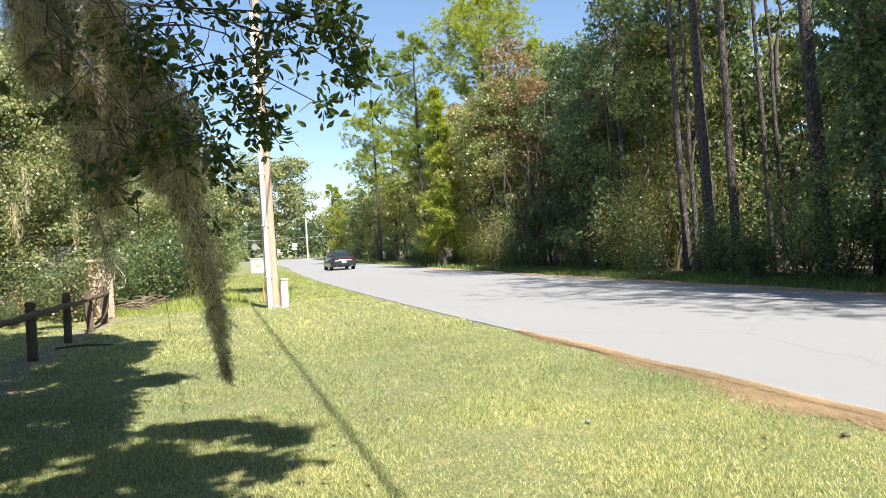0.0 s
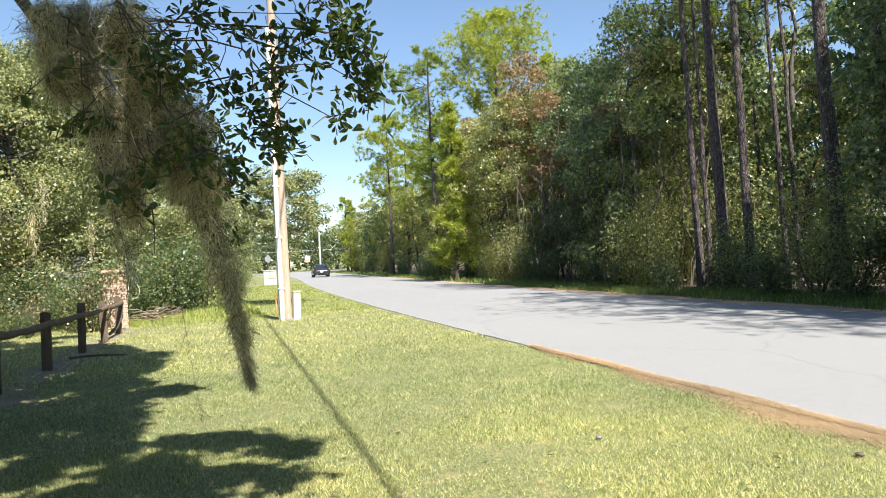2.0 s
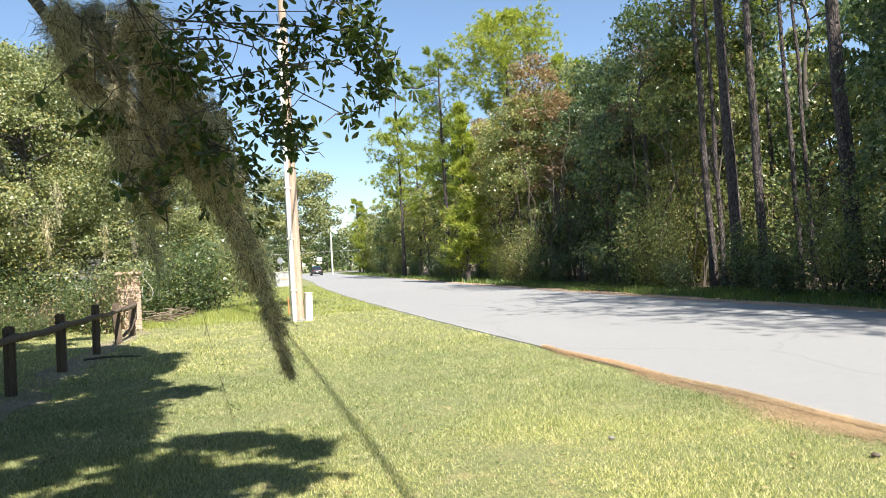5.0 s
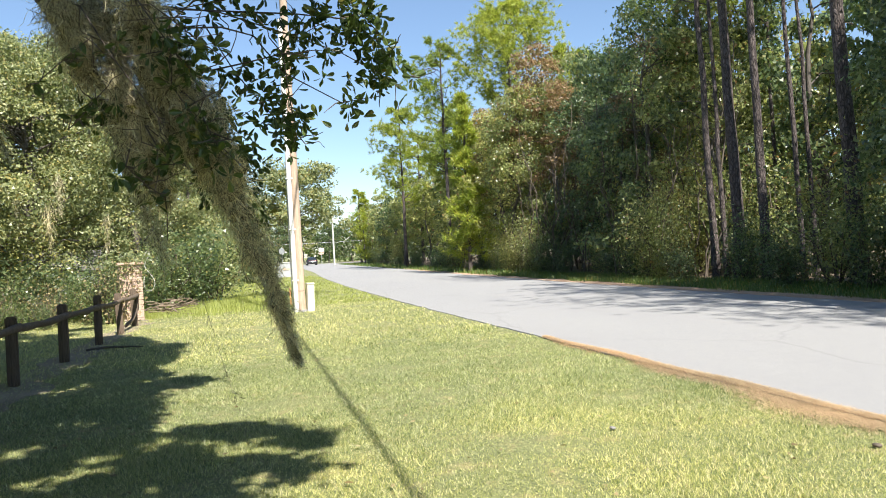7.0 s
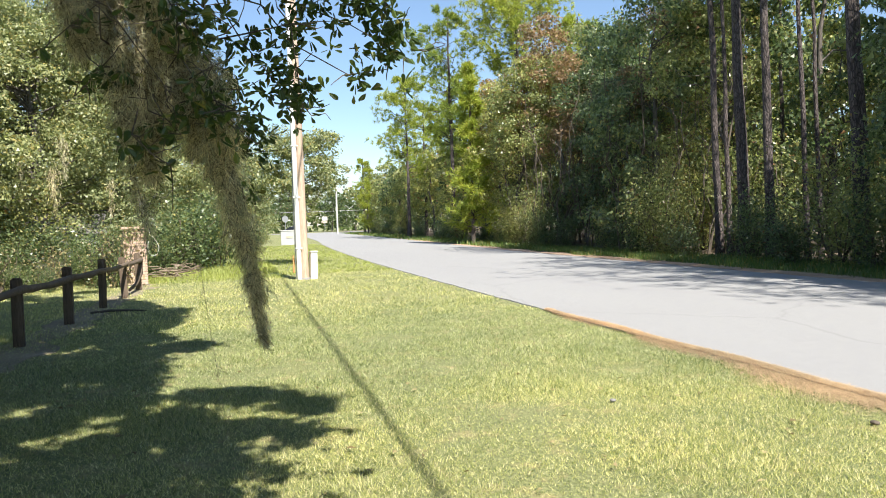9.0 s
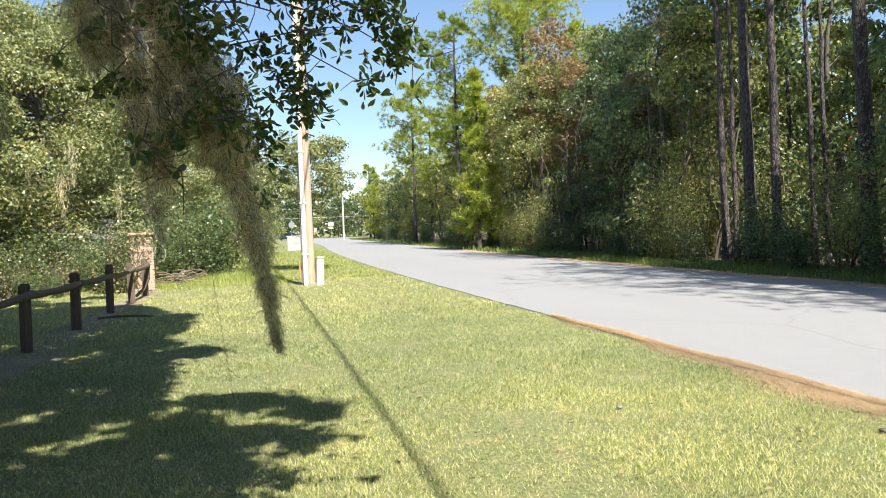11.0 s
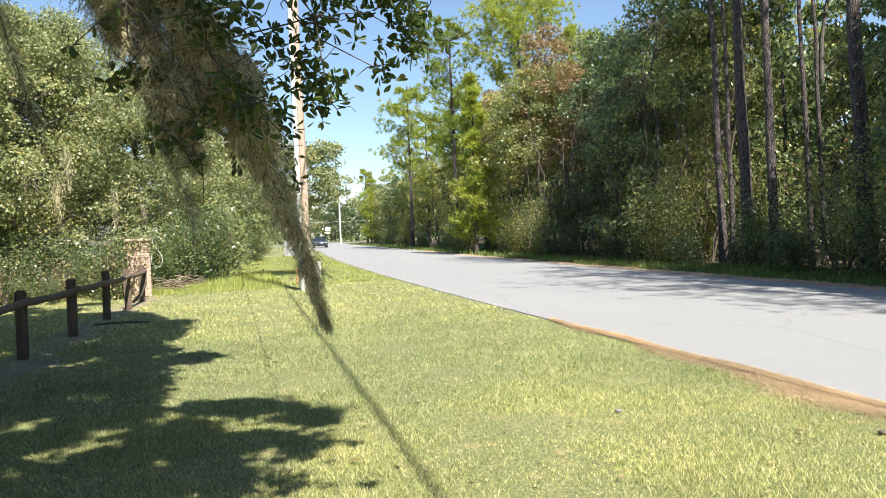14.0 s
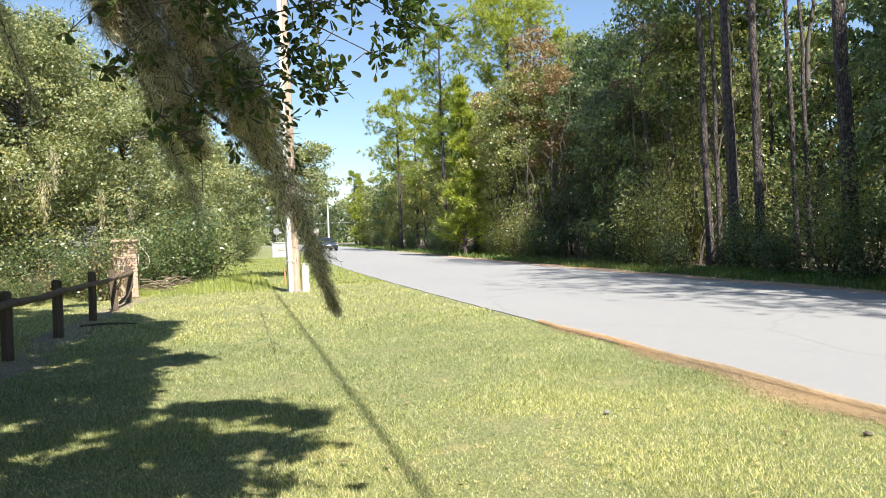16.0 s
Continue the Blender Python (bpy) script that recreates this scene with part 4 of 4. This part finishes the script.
            hang("fallen_rail", mesh_of("fallen_rail", v, f, "post", True), root)


def build_pillar():
    root = thing("brick_pillar", pose(-2.80, 23.7, 0, 0, 0, 6), "pinkish brick gate pillar with a stone cap beside the fence", "pillar")
    part("core", box_bm(0.60, 0.60, 1.68, 0, 0, -0.06), "mortar", root)
    part("capstone", box_bm(0.76, 0.76, 0.09, 0, 0, 1.62, 0.02), "brick", root)
    bm = box_bm(0.196, 0.03, 0.063, 0, 0, -0.0315, 0.005)
    me = bpy.data.meshes.new("brick")
    bm.to_mesh(me)
    bm.free()
    me.materials.append(M["brick"])
    for c in range(21):
        for k in range(3):
            off = -0.2 + 0.2 * k + (0.0 if c % 2 else 0.0)
            z = 0.05 + 0.075 * c
            hang("brick", me, root, m=pose(off + (0.006 if c % 2 else -0.006), -0.305, z))
            hang("brick", me, root, m=pose(0.305, off + (0.02 if c % 2 else -0.02), z, 0, 0, 90))


def build_hose():
    p = np.array([(-2.75, 24.6, 1.2), (-2.62, 24.4, 1.55), (-2.5, 24.3, 1.85), (-2.34, 24.3, 2.1), (-2.28, 24.3, 1.9), (-2.5, 24.3, 1.65), (-2.42, 24.3, 1.45), (-2.2, 24.3, 1.2), (-2.18, 24.3, 0.95), (-2.32, 24.3, 0.78), (-2.5, 24.3, 0.85), (-2.52, 24.35, 1.1), (-2.48, 24.4, 1.3)])
    s = np.linspace(0, 12, 60)
    fine = np.stack([np.interp(s, np.arange(13), p[:, k]) for k in range(3)], 1)
    ker = np.ones(7) / 7
    fine = np.stack([np.convolve(np.pad(fine[:, k], 3, "edge"), ker, "valid") for k in range(3)], 1)
    v, f = tube(fine, [0.009] * 60, 7)
    tagged(new("looping_vine", mesh_of("looping_vine", v, f, "concrete", True)), "pale bleached vine stem looping beside the pillar", "vine")
    rng = np.random.default_rng(6)
    root = thing("bare_vine", pose(-3.35, 23.75, 0), "tangle of pale bare vine stems on the pillar", "vine")
    for _ in range(9):
        a = np.array([rng.uniform(-0.5, 0.3), rng.uniform(-0.1, 0.05), -0.02])
        b = a + [rng.normal() * 0.3, 0.0, rng.uniform(1.2, 2.2)]
        v, f = tube(bent(rng, a, b, 8, 0.07), np.linspace(0.02, 0.008, 8), 5)
        hang("stem", mesh_of("stem", v, f, "oakbark", True), root)
    c = rng.normal(size=(900, 3)) * [0.36, 0.16, 0.20] + [0.42, -0.28, 1.66]
    v, f = sprays(rng, c, np.array([[0.0, -0.6, 0.6]]), 0.09, 0.06)
    tagged(hang("foliage", mesh_of("foliage", v, f, "left"), root), kind="stuff")


def build_shed():
    root = thing("grey_shed", pose(-5.6, 28.6, 0, 0, 0, 12) @ Matrix.Diagonal((0.62, 0.62, 0.72, 1)), "pale grey sided shed behind the shrubs", "shed")
    part("wall", box_bm(3.6, 3.0, 2.3, 0, 0, -0.1), "siding", root)
    for k in range(12):
        part("board", box_bm(3.64, 0.03, 0.16, 0, -1.515, 0.08 + 0.18 * k, 0.006), "siding", root)
    bm = bmesh.new()
    vs = [bm.verts.new(p) for p in ((-2.1, -1.8, 2.15), (2.1, -1.8, 2.15), (2.1, 0, 3.1), (-2.1, 0, 3.1), (-2.1, 1.8, 2.15), (2.1, 1.8, 2.15))]
    bm.faces.new((vs[0], vs[1], vs[2], vs[3]))
    bm.faces.new((vs[3], vs[2], vs[5], vs[4]))
    bmesh.ops.solidify(bm, geom=bm.faces[:], thickness=0.08)
    part("roof", bm, "roof", root)
    win = part("window", box_bm(0.9, 0.05, 0.8, -0.6, -1.54, 1.0, 0.01), "white", root)
    part("pane", box_bm(0.78, 0.02, 0.68, -0.6, -1.575, 1.06), "glass", win)


def build_far():
    root = thing("entrance_pillar", pose(4.55, 65.0, 0), "low pale entrance wall with a reddish plaque", "wall")
    part("wall", box_bm(1.35, 0.4, 1.2, 0, 0, -0.05, 0.02), "siding", root)
    part("coping", box_bm(1.45, 0.5, 0.08, 0, 0, 1.15, 0.02), "concrete", root)
    part("plaque", box_bm(0.55, 0.03, 0.16, 0.05, -0.215, 0.55, 0.005), "brick", root)
    root = thing("stop_sign", pose(8.6, 130.0, 0), "back of an octagonal road sign on a steel post", "road sign")
    part("post", box_bm(0.07, 0.05, 2.6, 0, 0, -0.1, 0.008), "steel", root)
    part("face", cyl_bm(0.55, 0.55, 0.03, pose(0, -0.04, 2.75, 90, 0, 0) @ pose(0, 0, 0, 0, 0, 22.5), 8), "sign_grey", root)
    root = thing("warning_sign", pose(15.6, 133.0, 0), "small red and white road sign on a post", "road sign")
    part("post", box_bm(0.08, 0.05, 2.6, 0, 0, -0.1, 0.008), "steel", root)
    part("upper_panel", box_bm(0.95, 0.03, 0.7, 0, -0.05, 2.3, 0.01), "concrete", root)
    part("lower_panel", box_bm(0.8, 0.03, 0.35, 0, -0.05, 1.85, 0.01), "brick", root)
    root = thing("far_pole", pose(16.6, 124.0, 0), "distant wooden utility pole beside the road", "utility pole")
    v, f = tube([(0, 0, -0.2), (0, 0, 4), (0, 0, 8.4)], [0.15, 0.14, 0.12], 10)
    hang("shaft", mesh_of("shaft", v, f, "concrete", True), root)
    pts = [(x, 141.0, 4.4 - 0.4 * math.cos((x - 3) / 26)) for x in np.linspace(-45, 42, 25)]
    v, f = tube(pts, [0.026] * 25, 6)
    tagged(new("street_cable", mesh_of("street_cable", v, f, "steel", True)), "cable slung across the far street", "cable")


def build_brush_pile():
    rng = np.random.default_rng(14)
    root = thing("brush_pile", pose(-1.95, 26.0, 0), "low heap of dry brown sticks in the grass", "brush pile")
    for k in range(20):
        a = np.array([rng.normal() * 0.35, rng.normal() * 0.4, 0.02 + 0.02 * k])
        d = np.array([rng.uniform(0.25, 0.7), rng.normal() * 0.25, rng.normal() * 0.08])
        p = bent(rng, a - d, a + d, 6, 0.04)
        p[:, 2] = np.maximum(p[:, 2], 0.0)
        v, f = tube(p, np.linspace(0.026, 0.01, 6), 5)
        hang("stick", mesh_of("stick", v, f, "dry_wood", True), root)


build_brush_pile()
build_pole()
build_cabinet()
build_cable()
build_fence()
build_pillar()
build_hose()
build_shed()
build_far()


# ---- cars ----
def ring(half, sill, belt, y, n=10):
    """Points of half a car's side at one station, from sill to belt and over."""
    pts = []
    for k in range(n):
        s = k / (n - 1)
        z = sill + (belt - sill) * s
        bulge = half * (0.93 + 0.07 * math.sin(math.pi * min(1, s * 1.15))) * (1 - 0.10 * max(0, s - 0.75) / 0.25)
        pts.append((bulge, y, z))
    return pts


def loft(stations, crown):
    bm = bmesh.new()
    rows = []
    for half, sill, belt, y in stations:
        side = ring(half, sill, belt, y)
        full = [(-x, y_, z) for x, y_, z in side]
        top = [(x * half * 0.9, y, belt + crown * (1 - x * x)) for x in (-0.7, -0.35, 0.0, 0.35, 0.7)]
        rows.append([bm.verts.new(p) for p in full + top + side[::-1]])
    for a, b in zip(rows, rows[1:]):
        for k in range(len(a) - 1):
            bm.faces.new((a[k], a[k + 1], b[k + 1], b[k]))
        bm.faces.new((a[-1], a[0], b[0], b[-1]))
    bm.faces.new(rows[0])
    bm.faces.new(rows[-1][::-1])
    bmesh.ops.recalc_face_normals(bm, faces=bm.faces)
    return bm


def car(paint, label):
    """A four-door saloon that faces +y, on the ground at its middle."""
    root = thing("car", Matrix(), label, "car", "cars on the road")
    body = [(0.80, 0.36, 0.62, -2.42), (0.91, 0.28, 0.84, -2.33), (0.96, 0.22, 0.95, -2.0), (0.97, 0.2, 0.94, -1.2), (0.96, 0.2, 0.92, 0.0), (0.96, 0.2, 0.90, 0.9), (0.95, 0.2, 0.85, 1.6), (0.86, 0.22, 0.76, 2.15), (0.72, 0.3, 0.62, 2.38)]
    part("body", loft(body, 0.03), paint, root, smooth=True)
    cabin = [(0.66, 0.92, 0.95, -1.95), (0.70, 0.92, 1.20, -1.30), (0.70, 0.92, 1.38, -0.7), (0.70, 0.92, 1.41, -0.1), (0.69, 0.90, 1.36, 0.35), (0.70, 0.88, 0.93, 1.15)]
    part("windows", loft(cabin, 0.02), "glass", root, "dark tinted windows", True)
    bm = bmesh.new()
    cols = [(-0.60, -0.95, 1.335), (-0.60, -0.3, 1.43), (-0.58, 0.30, 1.40), (0.58, 0.30, 1.40), (0.60, -0.3, 1.43), (0.60, -0.95, 1.335)]
    vs = [bm.verts.new(p) for p in cols]
    bm.faces.new((vs[0], vs[1], vs[4], vs[5]))
    bm.faces.new((vs[1], vs[2], vs[3], vs[4]))
    bmesh.ops.solidify(bm, geom=bm.faces[:], thickness=-0.03)
    part("roof", bm, paint, root, smooth=True)
    for sx in (-1, 1):
        for a, b in (((0.655, -1.98, 0.97), (0.60, -0.95, 1.35)), ((0.70, 1.15, 0.93), (0.60, 0.30, 1.40)), ((0.72, -0.25, 0.95), (0.64, -0.25, 1.40))):
            v, f = tube([(sx * a[0], a[1], a[2]), (sx * b[0], b[1], b[2])], [0.04, 0.035], 6)
            hang("pillar", mesh_of("pillar", v, f, paint, True), root)
        part("mirror", box_bm(0.18, 0.12, 0.12, sx * 0.98, 0.72, 0.92, 0.03), paint, root)
        part("headlight", box_bm(0.30, 0.14, 0.08, sx * 0.66, 2.25, 0.61, 0.03), "lamp_clear", root)
        part("taillight", box_bm(0.42, 0.10, 0.12, sx * 0.60, -2.335, 0.74, 0.02), "lamp_red", root)
        part("exhaust", cyl_bm(0.05, 0.05, 0.14, pose(sx * 0.55, -2.32, 0.30, 90, 0, 0), 12), "chrome", root)
    part("light_bar", box_bm(0.84, 0.05, 0.04, 0, -2.395, 0.80, 0.01), "lamp_red", root)
    part("grille", box_bm(1.25, 0.08, 0.26, 0, 2.36, 0.33, 0.02), "trim", root)
    part("rear_bumper", box_bm(1.45, 0.12, 0.2, 0, -2.34, 0.27, 0.04), "trim", root)
    part("number_plate", box_bm(0.32, 0.02, 0.16, 0, -2.42, 0.52, 0.004), "white", root)
    part("badge", cyl_bm(0.06, 0.06, 0.03, pose(0, 2.40, 0.52, 90, 0, 0), 12), "chrome", root)
    wheels = []
    for sx in (-1, 1):
        for y in (-1.42, 1.42):
            bm = bmesh.new()
            bmesh.ops.create_cone(bm, cap_ends=True, segments=24, radius1=0.335, radius2=0.335, depth=0.23, matrix=pose(0, 0, 0, 0, 90, 0))
            bmesh.ops.bevel(bm, geom=[e for e in bm.edges if abs(e.verts[0].co.x - e.verts[1].co.x) < 1e-5], offset=0.03, segments=2, affect="EDGES")
            w = part("wheel", bm, "rubber", root, m=pose(sx * 0.81, y, 0.335))
            rim = bmesh.new()
            for k in range(5):
                box_bm(0.03, 0.06, 0.23, sx * 0.115, 0, 0, 0.0, rim)
                bmesh.ops.rotate(rim, verts=rim.verts, cent=(0, 0, 0), matrix=Matrix.Rotation(radians(72), 3, "X"))
            bmesh.ops.create_cone(rim, cap_ends=True, segments=16, radius1=0.08, radius2=0.06, depth=0.05, matrix=pose(sx * 0.115, 0, 0, 0, 90, 0))
            part("rim", rim, "chrome", w)
            wheels.append(w)
    return root, wheels


CAR_A, WHEELS_A = car("paint_grey", "dark grey saloon driving away along the road")
CAR_B, WHEELS_B = car("paint_blue", "dark slate blue saloon approaching along the road")


# ---- grass and litter ----
def build_grass():
    rng = np.random.default_rng(71)

    def field(name, n, x0, x1, y0, y1, h, w, material, label, keep=None, bias=1.0, lean=0.45):
        y = y0 + (y1 - y0) * rng.uniform(0, 1, n) ** bias
        x = rng.uniform(x0, x1, n)
        dens = np.array([noise.noise((a * 0.8, b * 0.8, 5.0)) + 0.5 * noise.noise((a * 2.5, b * 2.5, 9.0)) for a, b in zip(x, y)])
        ok = dens > rng.uniform(-1.3, -0.05, n)
        if y1 < 30:
            ok &= (y - y0 > rng.uniform(0, 1.2, n)) & (y1 - y > rng.uniform(0, 1.5, n))
        if keep is not None:
            ok &= keep(x, y)
        r = np.stack([x, y, [ground_z(a, b) - 0.006 for a, b in zip(x, y)]], 1)[ok]
        hh = h * (1.0 + 0.55 * dens[ok])
        v, f = spikes(rng, r, hh, w, lean)
        tagged(new(name, mesh_of(name, v, f, material)), label, "grass", kind="stuff")

    view = lambda x, y: (x > -0.28 * y - 0.9) & (np.abs(x + 2.9) > rng.uniform(-0.5, 0.5, len(x))) & (x < 5.0 + rng.normal(0, 0.14, len(x)) + 0.15 * np.sin(y * 2.2) - 0.15 * np.clip(1 - np.abs(y - 3) / 9, 0.0, 1))
    field("lawn_grass", 330000, -3.0, 5.0, 2.6, 8.0, 0.025, 0.0029, "grass", "short sunlit lawn grass with dry blades", view, 1.2, 1.15)
    field("lawn_grass_middle", 230000, -4.2, 5.1, 5.6, 15.0, 0.031, 0.0042, "grass", "short sunlit lawn grass with dry blades", view, 1.25, 1.4)
    field("lawn_grass_beyond", 90000, -8.0, 5.2, 12.0, 28.0, 0.045, 0.007, "grass", "short sunlit lawn grass with dry blades", view, 1.2, 1.2)
    field("lawn_grass_distant", 40000, -6.0, 6.5, 25.0, 62.0, 0.07, 0.016, "grass_far", "pale lawn grass along the distant verge", lambda x, y: x < 5.0 + 0.0007 * (y - 10) ** 2, 1.2, 0.7)
    field("tall_grass", 9000, -3.0, 1.4, 23.5, 34.0, 0.17, 0.009, "grass_far", "unmown tall grass around the pillar and pole", None, 1.0, 0.5)
    field("verge_grass", 30000, 13.3, 16.8, 8.0, 40.0, 0.16, 0.011, "verge", "rough green grass along the woods", lambda x, y: x > 13.45 + 0.0007 * (y - 10) ** 2 + 0.35 * np.sin(y * 1.3), 1.1, 0.5)
    field("verge_grass_distant", 12000, 14.0, 22.0, 40.0, 125.0, 0.25, 0.03, "verge", "rough green grass along the far woods", lambda x, y: (x > 13.4 + 0.042 * (y - 30)) & (x < 16.6 + 0.05 * (y - 30)), 1.2, 0.5)


def build_litter():
    rng = np.random.default_rng(72)

    def needles(name, n, x0, x1, y0, y1, label):
        y = y0 + (y1 - y0) * rng.uniform(0, 1, n) ** (2.0 if y0 < 5 else 1.0)
        if y0 < 5:  # thickest against the road, thinning out into the grass
            wide = np.clip(1.25 - (y - 3) / 8.5, 0.07, 1.1) * (0.8 + 0.35 * np.sin(y * 1.9) * np.sin(y * 0.7 + 1))
            x = x1 + 0.03 * np.sin(y * 2.1) - np.abs(rng.normal(0, 1, n)) * (x1 - x0) * 0.5 * wide
        else:
            x = (x0 + x1) / 2 + 0.10 * np.sin(y * 2.1) * np.sin(y * 0.9 + 1) + np.clip(rng.normal(0, 1, n), -2.4, 2.4) * (x1 - x0) / 2.6 + np.where(y > 15, 0.0007 * (y - 10) ** 2, 0)
        az = rng.normal(1.45, 0.6, n)
        a = np.stack([np.cos(az), np.sin(az), rng.normal(size=n) * 0.05], 1) * rng.uniform(0.04, 0.10, (n, 1))
        b = np.stack([-np.sin(az), np.cos(az), np.zeros(n)], 1) * 0.0018
        c = np.stack([x, y, rng.uniform(-0.012, 0.012, n) + (np.where(x > 5.03, 0.012, 0.0) if y0 < 5 else 0.02)], 1)
        v = np.stack([c - a - b, c - a + b, c + a + b * 0.4, c + a - b * 0.4], 1).reshape(-1, 3)
        f = np.arange(n * 4).reshape(-1, 4)
        tagged(new(name, mesh_of(name, v, f, "needle")), label, "pine needles", kind="stuff")

    needles("fallen_needles", 34000, 4.68, 5.19, 2.5, 12.0, "rusty fallen pine needles at the lawn's edge")
    needles("fallen_needles_far", 9000, 12.9, 13.5, 8.0, 30.0, "rusty fallen pine needles below the woods")
    n = 300
    y = 3.6 + 14 * rng.uniform(0, 1, n) ** 1.5
    c = np.stack([np.where(rng.uniform(0, 1, n) < 0.35, rng.normal(-2.9, 0.5, n), rng.uniform(-2.5, 4.6, n)), y, rng.uniform(0.012, 0.035, n)], 1)
    v, f = leaves(rng, c, 0.075, 0.05, out=np.array([0.3, 0.2, 0.0]))
    v[:, 2] = np.abs(v[:, 2] - 0.02) * 0.5 + 0.012
    tagged(new("fallen_leaves", mesh_of("fallen_leaves", v, f, "dead")), "scattered dry fallen leaves on the lawn", "leaves", kind="stuff")
    # the second lump stands for a dark clump of leaves
    for x, y, r, name, material, label in ((3.05, 5.75, 0.028, "stone", "roof", "pale stone lying in the lawn"), (4.45, 4.40, 0.034, "dirt_clod", "twig", "dark clump of leaves at the lawn's edge")):
        bm = bmesh.new()
        bmesh.ops.create_icosphere(bm, subdivisions=3, radius=r)
        for vert in bm.verts:
            vert.co *= 1 + 0.35 * noise.noise(vert.co * 18)
            vert.co.z *= 0.5
        me = bpy.data.meshes.new(name)
        bm.to_mesh(me)
        bm.free()
        me.materials.append(M[material])
        ob = new(name, me)
        ob.location = (x, y, 0.005)
        tagged(ob, label, "stone")
    p = [(-2.75, 15.9, 0.02), (-2.4, 16.0, 0.03), (-2.0, 15.9, 0.025), (-1.7, 15.75, 0.02)]
    v, f = tube(p, [0.02, 0.025, 0.02, 0.01], 7)
    tagged(new("fallen_stick", mesh_of("fallen_stick", v, f, "twig", True)), "dark fallen stick lying by the fence", "stick")


build_grass()
build_litter()


# ---- what moves ----
LANE_A = [(0, 9.95, 57.0), (0.5, 10.1, 64.5), (1, 10.45, 72.5), (2, 11.6, 87), (3, 12.2, 99.5), (4, 12.9, 111), (5, 13.6, 121), (6.5, 14.2, 134), (7.5, 14.4, 142), (8, 14.3, 145.0), (8.4, 14.2, 147.8), (8.8, 12.9, 151.0), (9.1, 10.8, 152.2), (10, 3.0, 152.4), (12, -22.0, 152.4), (16, -80.0, 152.4)]
LANE_B = [(0, -110.0, 148.0), (8, -52.0, 148.0), (9.5, -22.0, 148.0), (10.3, -3.0, 147.6), (10.8, 7.0, 144.5), (11.3, 11.9, 136.5), (12, 12.0, 124.5), (12.5, 11.8, 119), (13, 11.3, 111.5), (13.5, 10.9, 104.5), (14, 10.5, 99), (14.5, 10.35, 94), (15, 10.5, 90), (15.5, 10.3, 86), (16, 10.6, 81.8)]


def drive(root, wheels, lane, spin_from, spin_to):
    """Keys a car along its lane, nose first, and rolls its wheels."""
    t, x, y = np.array(lane).T
    times = np.unique(np.concatenate([t, np.arange(0, 16.01, 0.25)]))
    px, py = np.interp(times, t, x), np.interp(times, t, y)
    rows = []
    for k, s in enumerate(times):
        a, b = max(0.0, s - 0.3), min(16.0, s + 0.3)
        dx, dy = np.interp(b, t, x) - np.interp(a, t, x), np.interp(b, t, y) - np.interp(a, t, y)
        rows.append((float(s), pose(float(px[k]), float(py[k]), 0.03, 0, 0, math.degrees(math.atan2(-dx, dy)))))
    walk(root, rows)
    fine = np.arange(0, 16.0001, 1 / 30)
    way = np.concatenate([[0], np.cumsum(np.hypot(np.diff(np.interp(fine, t, x)), np.diff(np.interp(fine, t, y))))])
    for w in wheels:
        base = w.matrix_basis.translation.copy()
        rolled = []
        for k in range(len(fine)):
            if k in (0, len(fine) - 1) or spin_from <= fine[k] <= spin_to:
                rolled.append((float(fine[k]), Matrix.Translation(base) @ Matrix.Rotation(-way[k] / 0.335, 4, "X")))
        walk(w, rolled)


def motions():
    drive(CAR_A, WHEELS_A, LANE_A, 0.0, 9.5)
    drive(CAR_B, WHEELS_B, LANE_B, 9.5, 16.0)
    # seconds, right, up, lean
    sway = [(0, 0, 0, 0), (1.5, 0, 0, 0), (3.5, 0, 0.01, 0.2), (7, 0, 0.01, 0.2), (9, -0.01, -0.01, 0), (11.5, 0.01, 0, 0.1), (12.5, 0.03, 0.01, 0.3), (13.5, 0.04, 0.02, 0.8), (14, 0.055, 0.03, 1.4), (14.5, 0.065, 0.04, 1.8), (15.4, 0.07, 0.05, 2.2), (16, 0.065, 0.06, 2.5)]

    def branch_at(t):
        q = np.array(sway)
        return [float(np.interp(t, q[:, 0], q[:, k])) for k in (1, 2, 3)]

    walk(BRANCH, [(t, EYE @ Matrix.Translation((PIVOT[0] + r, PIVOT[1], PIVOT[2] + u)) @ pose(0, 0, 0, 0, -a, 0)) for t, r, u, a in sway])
    # swing of the moss to the right, in degrees
    swing = [(0, 0), (0.6, 6.5), (0.9, 5.5), (1.3, 2.4), (1.8, 1.5), (2.4, 5.0), (2.7, 4.2), (3.0, 5.0), (3.3, 4.0), (3.6, 5.6), (4.2, 6.6), (5.2, 8.0), (6.3, 8.8), (6.9, 10.0), (7.3, 5.2), (7.8, 3.3), (8.3, 0.6), (8.8, 2.0), (9.2, 1.5), (10.2, 3.0), (11.3, 2.2), (11.8, 4.0), (12.3, 5.0), (12.8, 3.0), (13.5, 4.6), (14.0, 9.0), (14.7, 10.6), (15.4, 11.8), (16.0, 11.5)]
    for n, ob in enumerate(MOSS):
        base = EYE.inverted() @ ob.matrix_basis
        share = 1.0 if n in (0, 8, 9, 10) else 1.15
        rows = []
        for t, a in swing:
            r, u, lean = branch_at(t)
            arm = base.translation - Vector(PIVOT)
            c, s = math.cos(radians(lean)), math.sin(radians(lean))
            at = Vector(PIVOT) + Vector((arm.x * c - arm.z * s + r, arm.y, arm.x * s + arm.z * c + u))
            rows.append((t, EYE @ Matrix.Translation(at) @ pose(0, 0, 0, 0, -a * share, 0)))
        walk(ob, rows)


motions()
